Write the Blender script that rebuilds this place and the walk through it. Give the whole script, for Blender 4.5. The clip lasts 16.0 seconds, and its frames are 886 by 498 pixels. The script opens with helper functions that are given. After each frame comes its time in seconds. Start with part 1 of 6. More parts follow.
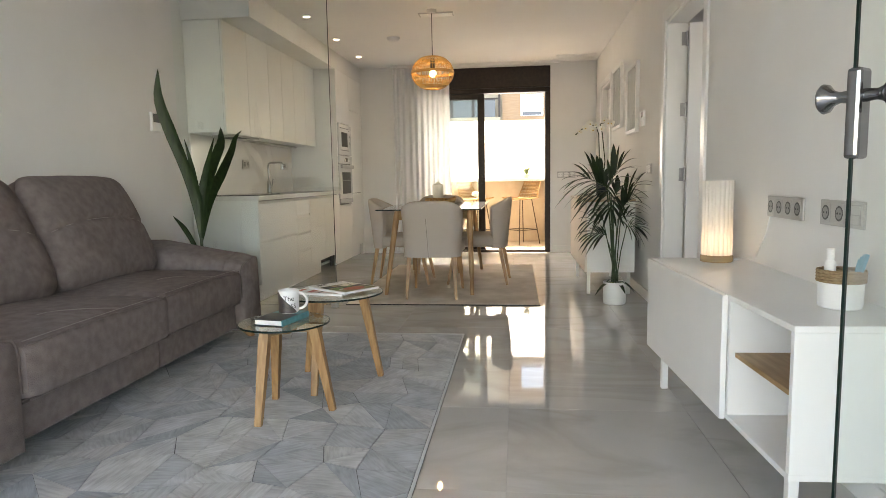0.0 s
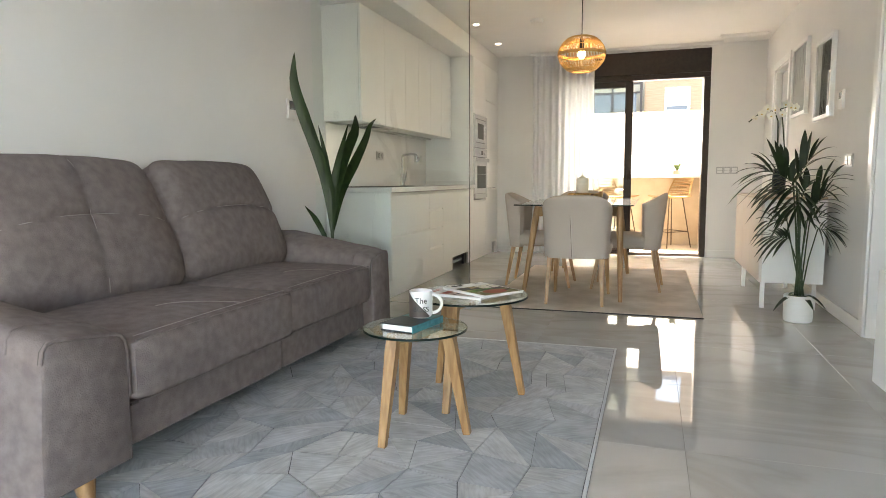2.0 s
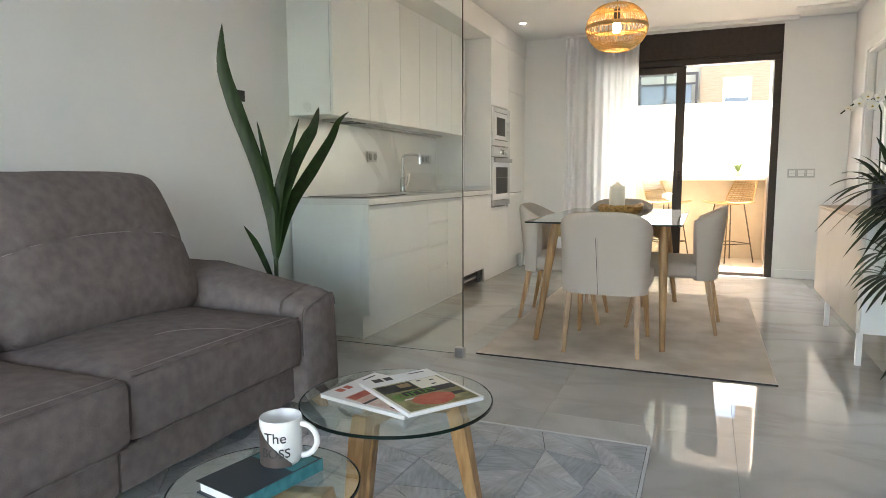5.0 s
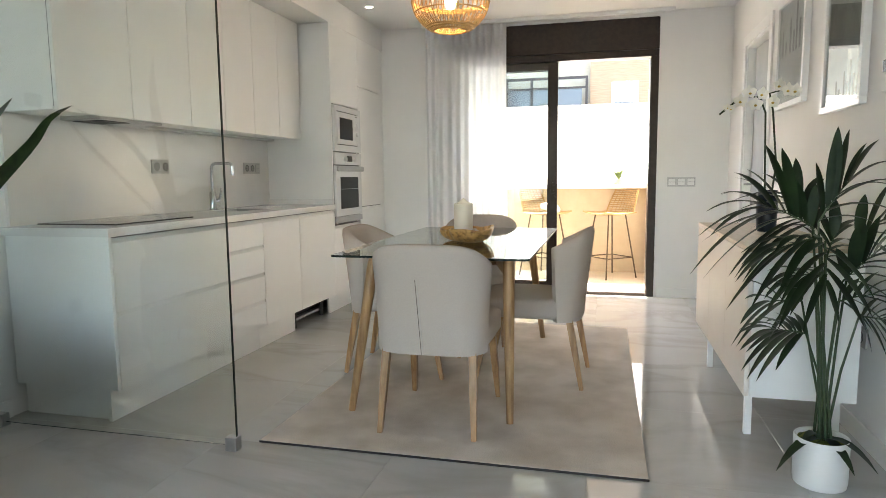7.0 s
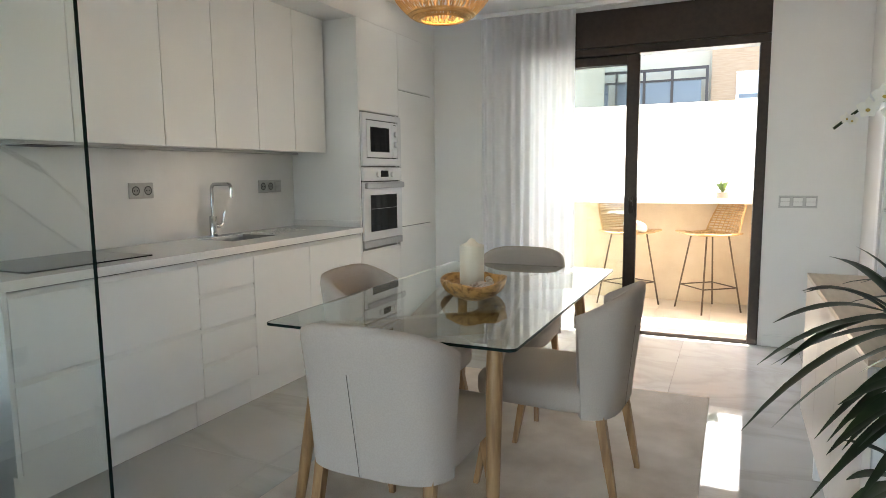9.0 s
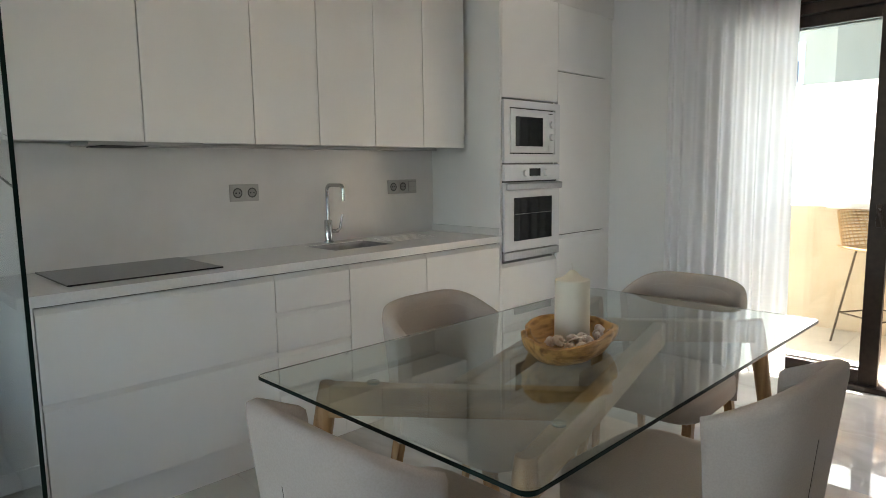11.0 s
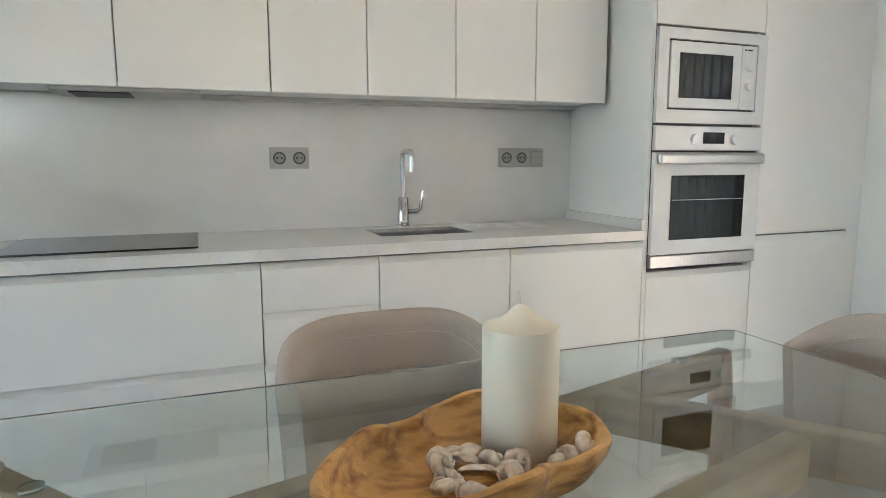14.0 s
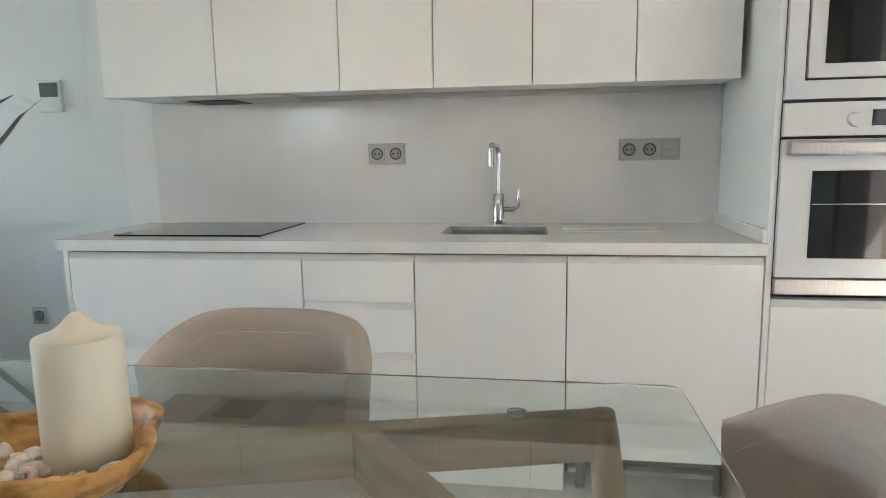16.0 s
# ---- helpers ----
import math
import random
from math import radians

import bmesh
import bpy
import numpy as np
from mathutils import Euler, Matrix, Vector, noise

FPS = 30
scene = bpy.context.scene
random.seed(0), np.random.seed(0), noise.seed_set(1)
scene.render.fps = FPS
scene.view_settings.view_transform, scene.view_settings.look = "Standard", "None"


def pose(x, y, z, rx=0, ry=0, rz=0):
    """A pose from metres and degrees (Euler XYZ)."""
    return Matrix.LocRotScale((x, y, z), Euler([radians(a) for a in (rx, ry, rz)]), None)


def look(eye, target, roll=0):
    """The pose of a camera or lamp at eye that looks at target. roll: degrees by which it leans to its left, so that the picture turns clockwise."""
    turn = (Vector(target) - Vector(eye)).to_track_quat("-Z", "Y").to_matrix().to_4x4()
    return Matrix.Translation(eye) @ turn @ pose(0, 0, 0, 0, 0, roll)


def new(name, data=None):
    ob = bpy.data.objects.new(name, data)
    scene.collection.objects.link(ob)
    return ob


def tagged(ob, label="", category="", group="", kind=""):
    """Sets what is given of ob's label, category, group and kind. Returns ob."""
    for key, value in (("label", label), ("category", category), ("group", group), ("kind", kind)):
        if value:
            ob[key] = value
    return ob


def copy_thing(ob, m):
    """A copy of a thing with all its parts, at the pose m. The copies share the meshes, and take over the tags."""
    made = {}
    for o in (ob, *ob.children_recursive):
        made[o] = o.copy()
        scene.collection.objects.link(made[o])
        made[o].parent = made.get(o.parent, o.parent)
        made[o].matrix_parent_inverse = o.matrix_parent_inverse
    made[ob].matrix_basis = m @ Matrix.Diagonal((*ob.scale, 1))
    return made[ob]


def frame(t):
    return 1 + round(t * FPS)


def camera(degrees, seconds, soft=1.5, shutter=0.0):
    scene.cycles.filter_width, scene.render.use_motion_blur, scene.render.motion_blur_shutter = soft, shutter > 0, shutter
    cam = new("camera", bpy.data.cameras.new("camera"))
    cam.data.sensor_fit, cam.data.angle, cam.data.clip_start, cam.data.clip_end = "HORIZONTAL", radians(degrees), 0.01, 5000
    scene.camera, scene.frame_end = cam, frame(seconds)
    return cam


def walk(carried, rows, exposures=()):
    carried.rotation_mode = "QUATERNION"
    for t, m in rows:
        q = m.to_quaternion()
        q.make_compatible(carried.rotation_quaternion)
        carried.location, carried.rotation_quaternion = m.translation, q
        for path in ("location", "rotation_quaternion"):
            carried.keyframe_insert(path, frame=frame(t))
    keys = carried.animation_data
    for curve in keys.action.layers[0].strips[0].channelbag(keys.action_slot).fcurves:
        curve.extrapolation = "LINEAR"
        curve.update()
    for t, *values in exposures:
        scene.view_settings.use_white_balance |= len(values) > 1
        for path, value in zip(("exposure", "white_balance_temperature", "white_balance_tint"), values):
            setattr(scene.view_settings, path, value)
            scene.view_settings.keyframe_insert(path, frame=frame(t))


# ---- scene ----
cam = camera(69.8, 16.0, soft=0.8)
PATH = [
    (0, (0.235, -0.09, 0.994), (0.006, 1.885, 0.777), -1.0),
    (0.5, (0.179, 0.1, 0.998), (-0.106, 2.068, 0.786), -1.0),
    (1, (0.135, 0.199, 0.996), (-0.224, 2.155, 0.783), -0.9),
    (1.5, (0.085, 0.274, 0.963), (-0.39, 2.203, 0.738), -0.5),
    (2, (0.064, 0.329, 0.94), (-0.555, 2.218, 0.725), -0.4),
    (2.5, (0.055, 0.424, 0.961), (-0.68, 2.271, 0.742), -0.3),
    (3, (0.066, 0.56, 1.03), (-0.76, 2.368, 0.808), -0.4),
    (3.2, (0.081, 0.609, 1.036), (-0.766, 2.407, 0.813), -0.6),
    (5.3, (0.059, 1.605, 1.028), (-0.657, 3.458, 0.797), -0.3),
    (5.5, (0.077, 1.691, 1.027), (-0.602, 3.558, 0.797), -0.4),
    (6, (0.141, 1.975, 1.022), (-0.44, 3.875, 0.794), -0.5),
    (6.5, (0.199, 2.293, 1.06), (-0.307, 4.214, 0.834), -0.5),
    (7, (0.245, 2.565, 1.093), (-0.244, 4.492, 0.869), -0.6),
    (7.5, (0.289, 2.805, 1.135), (-0.214, 4.728, 0.919), -0.5),
    (8, (0.347, 3.062, 1.177), (-0.232, 4.964, 0.955), -0.5),
    (8.5, (0.43, 3.289, 1.226), (-0.258, 5.153, 0.997), -0.5),
    (9, (0.498, 3.517, 1.252), (-0.329, 5.323, 1.016), -0.6),
    (9.5, (0.546, 3.729, 1.262), (-0.457, 5.443, 1.023), -0.4),
    (10, (0.571, 3.958, 1.276), (-0.586, 5.569, 1.025), -0.0),
    (10.2, (0.582, 4.061, 1.283), (-0.628, 5.633, 1.035), -0.1),
    (12.3, (0.388, 4.853, 1.255), (-1.208, 6.028, 0.990), -0.4),
    (12.5, (0.359, 4.919, 1.240), (-1.250, 6.077, 0.977), 0.0),
    (13, (0.281, 5.153, 1.210), (-1.393, 6.216, 0.947), -0.1),
    (13.5, (0.255, 5.366, 1.184), (-1.507, 6.274, 0.914), -0.1),
    (14, (0.232, 5.622, 1.169), (-1.619, 6.327, 0.891), -0.1),
    (14.5, (0.219, 5.848, 1.162), (-1.706, 6.310, 0.879), -0.4),
    (15, (0.216, 6.104, 1.169), (-1.756, 6.279, 0.885), -0.6),
    (15.5, (0.198, 6.347, 1.167), (-1.779, 6.272, 0.878), -0.7),
    (16, (0.191, 6.599, 1.165), (-1.764, 6.294, 0.875), -0.9),
]
EXPOSURES = [(0.0, 3.78, 8200, 16), (0.2, 3.94, 8200, 16), (1.0, 4.17, 8000, 15), (3.0, 4.04, 7700, 14), (6.0, 4.16, 7100, 12), (7.0, 4.14, 7000, 11.5), (9.0, 3.86, 6700, 10.5), (10.0, 3.56, 6600, 10.5), (12.5, 3.66, 6450, 10), (14.0, 4.38, 6350, 10), (16.0, 4.42, 6350, 10.5)]
walk(cam, [(t, look(eye, target, roll)) for t, eye, target, roll in PATH], EXPOSURES)

# ---- world, sun and large lights ----
world = bpy.data.worlds.new("sky_world")
scene.world = world
world.use_nodes = True
wn = world.node_tree.nodes
sky = wn.new("ShaderNodeTexSky")
sky.sky_type = "NISHITA"
sky.sun_disc = False
SUN_EL, SUN_AZ = radians(60), radians(-28)
sky.sun_elevation, sky.sun_rotation = SUN_EL, SUN_AZ
wn["Background"].inputs[1].default_value = 0.15
world.node_tree.links.new(sky.outputs[0], wn["Background"].inputs[0])

sun = new("sun", bpy.data.lights.new("sun", "SUN"))
sun.data.energy, sun.data.angle, sun.data.color = 5.0, radians(0.5), (1.0, 0.95, 0.88)
SUN_FROM = Vector((math.sin(SUN_AZ) * math.cos(SUN_EL), math.cos(SUN_AZ) * math.cos(SUN_EL), math.sin(SUN_EL)))
sun.matrix_world = look(SUN_FROM * 30, (0, 0, 0))

back_sky = new("terrace_daylight", bpy.data.lights.new("terrace_daylight", "AREA"))
back_sky.data.shape, back_sky.data.size, back_sky.data.size_y = "RECTANGLE", 3.0, 2.2
back_sky.data.energy, back_sky.data.color = 0.44, (0.78, 0.89, 1.0)
back_sky.matrix_world = look((-0.5, -1.05, 1.2), (-0.5, 3, 1.2))

front_sky = new("balcony_daylight", bpy.data.lights.new("balcony_daylight", "AREA"))
front_sky.data.shape, front_sky.data.size, front_sky.data.size_y = "RECTANGLE", 1.74, 2.05
front_sky.data.energy, front_sky.data.color = 0.24, (1.0, 0.98, 0.95)
front_sky.matrix_world = look((-0.235, 8.50, 1.1), (-0.235, 3, 1.1))

side_sky = new("side_window_daylight", bpy.data.lights.new("side_window_daylight", "AREA"))
side_sky.data.shape, side_sky.data.size, side_sky.data.size_y = "RECTANGLE", 0.35, 0.5
side_sky.data.energy, side_sky.data.color = 0.28, (0.95, 0.98, 1.0)
side_sky.matrix_world = look((2.80, 3.75, 1.75), (1.4, 4.2, 1.2))

# ---- materials ----
def mat(name, c1, c2=None, rough=0.5, metal=0.0, scale=8.0, detail=4.0, bump=0.0, bump_scale=60.0, spread=(0.35, 0.65), spec=0.5,
        stretch=(1, 1, 1), vary=0.0, rough2=None, coord="Object"):
    """A two-tone surface: large soft variation in colour, fine relief, and a tone of its own for each piece."""
    m = bpy.data.materials.new(name)
    m.use_nodes = True
    t, n = m.node_tree, m.node_tree.nodes
    p = n["Principled BSDF"]
    p.inputs["Metallic"].default_value = metal
    p.inputs["Roughness"].default_value = rough
    p.inputs["Specular IOR Level"].default_value = spec
    c2 = c2 or c1
    tex = n.new("ShaderNodeTexCoord")
    mp = n.new("ShaderNodeMapping")
    mp.inputs["Scale"].default_value = stretch
    if coord == "World":
        g = n.new("ShaderNodeNewGeometry")
        t.links.new(g.outputs["Position"], mp.inputs[0])
    else:
        t.links.new(tex.outputs[coord], mp.inputs[0])
    nz = n.new("ShaderNodeTexNoise")
    nz.inputs["Scale"].default_value, nz.inputs["Detail"].default_value = scale, detail
    t.links.new(mp.outputs[0], nz.inputs["Vector"])
    rp = n.new("ShaderNodeValToRGB")
    rp.color_ramp.elements[0].position, rp.color_ramp.elements[1].position = spread
    rp.color_ramp.elements[0].color, rp.color_ramp.elements[1].color = (*c1, 1), (*c2, 1)
    t.links.new(nz.outputs[0], rp.inputs[0])
    out = rp.outputs[0]
    if vary:
        oi = n.new("ShaderNodeObjectInfo")
        ma = n.new("ShaderNodeMapRange")
        ma.inputs["To Min"].default_value, ma.inputs["To Max"].default_value = 1 - vary, 1 + vary
        t.links.new(oi.outputs["Random"], ma.inputs[0])
        mx = n.new("ShaderNodeVectorMath")
        mx.operation = "SCALE"
        t.links.new(out, mx.inputs[0])
        t.links.new(ma.outputs[0], mx.inputs["Scale"])
        out = mx.outputs[0]
    t.links.new(out, p.inputs["Base Color"])
    if rough2 is not None:
        mr = n.new("ShaderNodeMapRange")
        mr.inputs["To Min"].default_value, mr.inputs["To Max"].default_value = rough, rough2
        t.links.new(nz.outputs[0], mr.inputs[0])
        t.links.new(mr.outputs[0], p.inputs["Roughness"])
    if bump:
        bz = n.new("ShaderNodeTexNoise")
        bz.inputs["Scale"].default_value, bz.inputs["Detail"].default_value = bump_scale, 5
        t.links.new(mp.outputs[0], bz.inputs["Vector"])
        b = n.new("ShaderNodeBump")
        b.inputs["Strength"].default_value, b.inputs["Distance"].default_value = bump, 0.004
        t.links.new(bz.outputs[0], b.inputs["Height"])
        t.links.new(b.outputs[0], p.inputs["Normal"])
    return m


def glow(name, colour, strength):
    m = mat(name, colour)
    p = m.node_tree.nodes["Principled BSDF"]
    p.inputs["Emission Color"].default_value = (*colour, 1)
    p.inputs["Emission Strength"].default_value = strength
    return m


def glass(name, colour=(0.96, 1.0, 0.98), rough=0.0):
    m = bpy.data.materials.new(name)
    m.use_nodes = True
    p = m.node_tree.nodes["Principled BSDF"]
    p.inputs["Base Color"].default_value = (*colour, 1)
    p.inputs["Transmission Weight"].default_value = 1.0
    p.inputs["Roughness"].default_value = rough
    p.inputs["IOR"].default_value = 1.5
    return m


def sheer(name, colour, through_weight, clear):
    """Cloth or paper that lets light through, with a clear share between the threads."""
    m = bpy.data.materials.new(name)
    m.use_nodes = True
    t, n = m.node_tree, m.node_tree.nodes
    n.remove(n["Principled BSDF"])
    d, tr, tp = n.new("ShaderNodeBsdfDiffuse"), n.new("ShaderNodeBsdfTranslucent"), n.new("ShaderNodeBsdfTransparent")
    for k in (d, tr):
        k.inputs[0].default_value = (*colour, 1)
    a, b = n.new("ShaderNodeMixShader"), n.new("ShaderNodeMixShader")
    a.inputs[0].default_value, b.inputs[0].default_value = through_weight, clear
    t.links.new(d.outputs[0], a.inputs[1])
    t.links.new(tr.outputs[0], a.inputs[2])
    t.links.new(a.outputs[0], b.inputs[1])
    t.links.new(tp.outputs[0], b.inputs[2])
    t.links.new(b.outputs[0], n["Material Output"].inputs[0])
    return m


def marble(name):
    """Polished porcelain with soft grey-beige veins."""
    m = mat(name, (0.50, 0.485, 0.455), (0.60, 0.585, 0.555), rough=0.012, rough2=0.03, spec=0.7, scale=0.9, detail=5, vary=0.03, coord="World")
    t, n = m.node_tree, m.node_tree.nodes
    p = n["Principled BSDF"]
    g = n.new("ShaderNodeNewGeometry")
    mp = n.new("ShaderNodeMapping")
    mp.inputs["Rotation"].default_value = (0, 0, 0.7)
    mp.inputs["Scale"].default_value = (0.9, 1.7, 1)
    oi = n.new("ShaderNodeObjectInfo")
    t.links.new(g.outputs["Position"], mp.inputs[0])
    sh = n.new("ShaderNodeVectorMath")
    sh.operation = "ADD"
    sc = n.new("ShaderNodeVectorMath")
    sc.operation = "SCALE"
    sc.inputs[0].default_value = (7, 3, 5)
    t.links.new(oi.outputs["Random"], sc.inputs["Scale"])
    t.links.new(mp.outputs[0], sh.inputs[0])
    t.links.new(sc.outputs[0], sh.inputs[1])
    w = n.new("ShaderNodeTexNoise")
    w.inputs["Scale"].default_value, w.inputs["Detail"].default_value, w.inputs["Distortion"].default_value = 0.8, 7, 1.2
    t.links.new(sh.outputs[0], w.inputs["Vector"])
    r = n.new("ShaderNodeValToRGB")
    e = r.color_ramp.elements
    e[0].position, e[0].color = 0.44, (1, 1, 1, 1)
    e[1].position, e[1].color = 0.56, (1, 1, 1, 1)
    k = e.new(0.5)
    k.color = (0.88, 0.87, 0.85, 1)
    t.links.new(w.outputs[0], r.inputs[0])
    mx = n.new("ShaderNodeMix")
    mx.data_type, mx.blend_type = "RGBA", "MULTIPLY"
    mx.inputs["Factor"].default_value = 1.0
    old = p.inputs["Base Color"].links[0].from_socket
    t.links.new(old, mx.inputs["A"])
    t.links.new(r.outputs[0], mx.inputs["B"])
    t.links.new(mx.outputs["Result"], p.inputs["Base Color"])
    return m


def hide_patch(name):
    """Short-haired hide: each piece has its own tone and its own way of the hair."""
    m = bpy.data.materials.new(name)
    m.use_nodes = True
    t, n = m.node_tree, m.node_tree.nodes
    p = n["Principled BSDF"]
    p.inputs["Roughness"].default_value, p.inputs["Specular IOR Level"].default_value = 0.75, 0.3
    g, oi = n.new("ShaderNodeNewGeometry"), n.new("ShaderNodeObjectInfo")
    turn = n.new("ShaderNodeVectorRotate")
    turn.rotation_type = "Z_AXIS"
    ang = n.new("ShaderNodeMath")
    ang.operation = "MULTIPLY"
    ang.inputs[1].default_value = 19.0
    t.links.new(oi.outputs["Random"], ang.inputs[0])
    t.links.new(g.outputs["Position"], turn.inputs["Vector"])
    t.links.new(ang.outputs[0], turn.inputs["Angle"])
    mp = n.new("ShaderNodeMapping")
    mp.inputs["Scale"].default_value = (1.0, 6.0, 1.0)
    t.links.new(turn.outputs[0], mp.inputs[0])
    hair = n.new("ShaderNodeTexNoise")
    hair.inputs["Scale"].default_value, hair.inputs["Detail"].default_value = 14.0, 8.0
    t.links.new(mp.outputs[0], hair.inputs["Vector"])
    patch = n.new("ShaderNodeTexNoise")
    patch.inputs["Scale"].default_value, patch.inputs["Detail"].default_value = 9.0, 3.0
    t.links.new(g.outputs["Position"], patch.inputs["Vector"])
    tone = n.new("ShaderNodeValToRGB")
    e = tone.color_ramp.elements
    e[0].position, e[0].color = 0.0, (0.375, 0.395, 0.42, 1)
    e[1].position, e[1].color = 1.0, (0.585, 0.59, 0.58, 1)
    for pos, c in ((0.3, (0.455, 0.475, 0.495, 1)), (0.55, (0.515, 0.515, 0.51, 1)), (0.75, (0.535, 0.545, 0.56, 1))):
        e.new(pos).color = c
    t.links.new(oi.outputs["Random"], tone.inputs[0])
    add = n.new("ShaderNodeMath")
    t.links.new(hair.outputs[0], add.inputs[0])
    t.links.new(patch.outputs[0], add.inputs[1])
    streak = n.new("ShaderNodeMapRange")
    streak.inputs["From Min"].default_value, streak.inputs["From Max"].default_value = 0.7, 1.3
    streak.inputs["To Min"].default_value, streak.inputs["To Max"].default_value = 0.74, 1.16
    t.links.new(add.outputs[0], streak.inputs[0])
    mx = n.new("ShaderNodeVectorMath")
    mx.operation = "SCALE"
    t.links.new(tone.outputs[0], mx.inputs[0])
    t.links.new(streak.outputs[0], mx.inputs["Scale"])
    t.links.new(mx.outputs[0], p.inputs["Base Color"])
    b = n.new("ShaderNodeBump")
    b.inputs["Strength"].default_value, b.inputs["Distance"].default_value = 0.5, 0.004
    t.links.new(hair.outputs[0], b.inputs["Height"])
    t.links.new(b.outputs[0], p.inputs["Normal"])
    return m


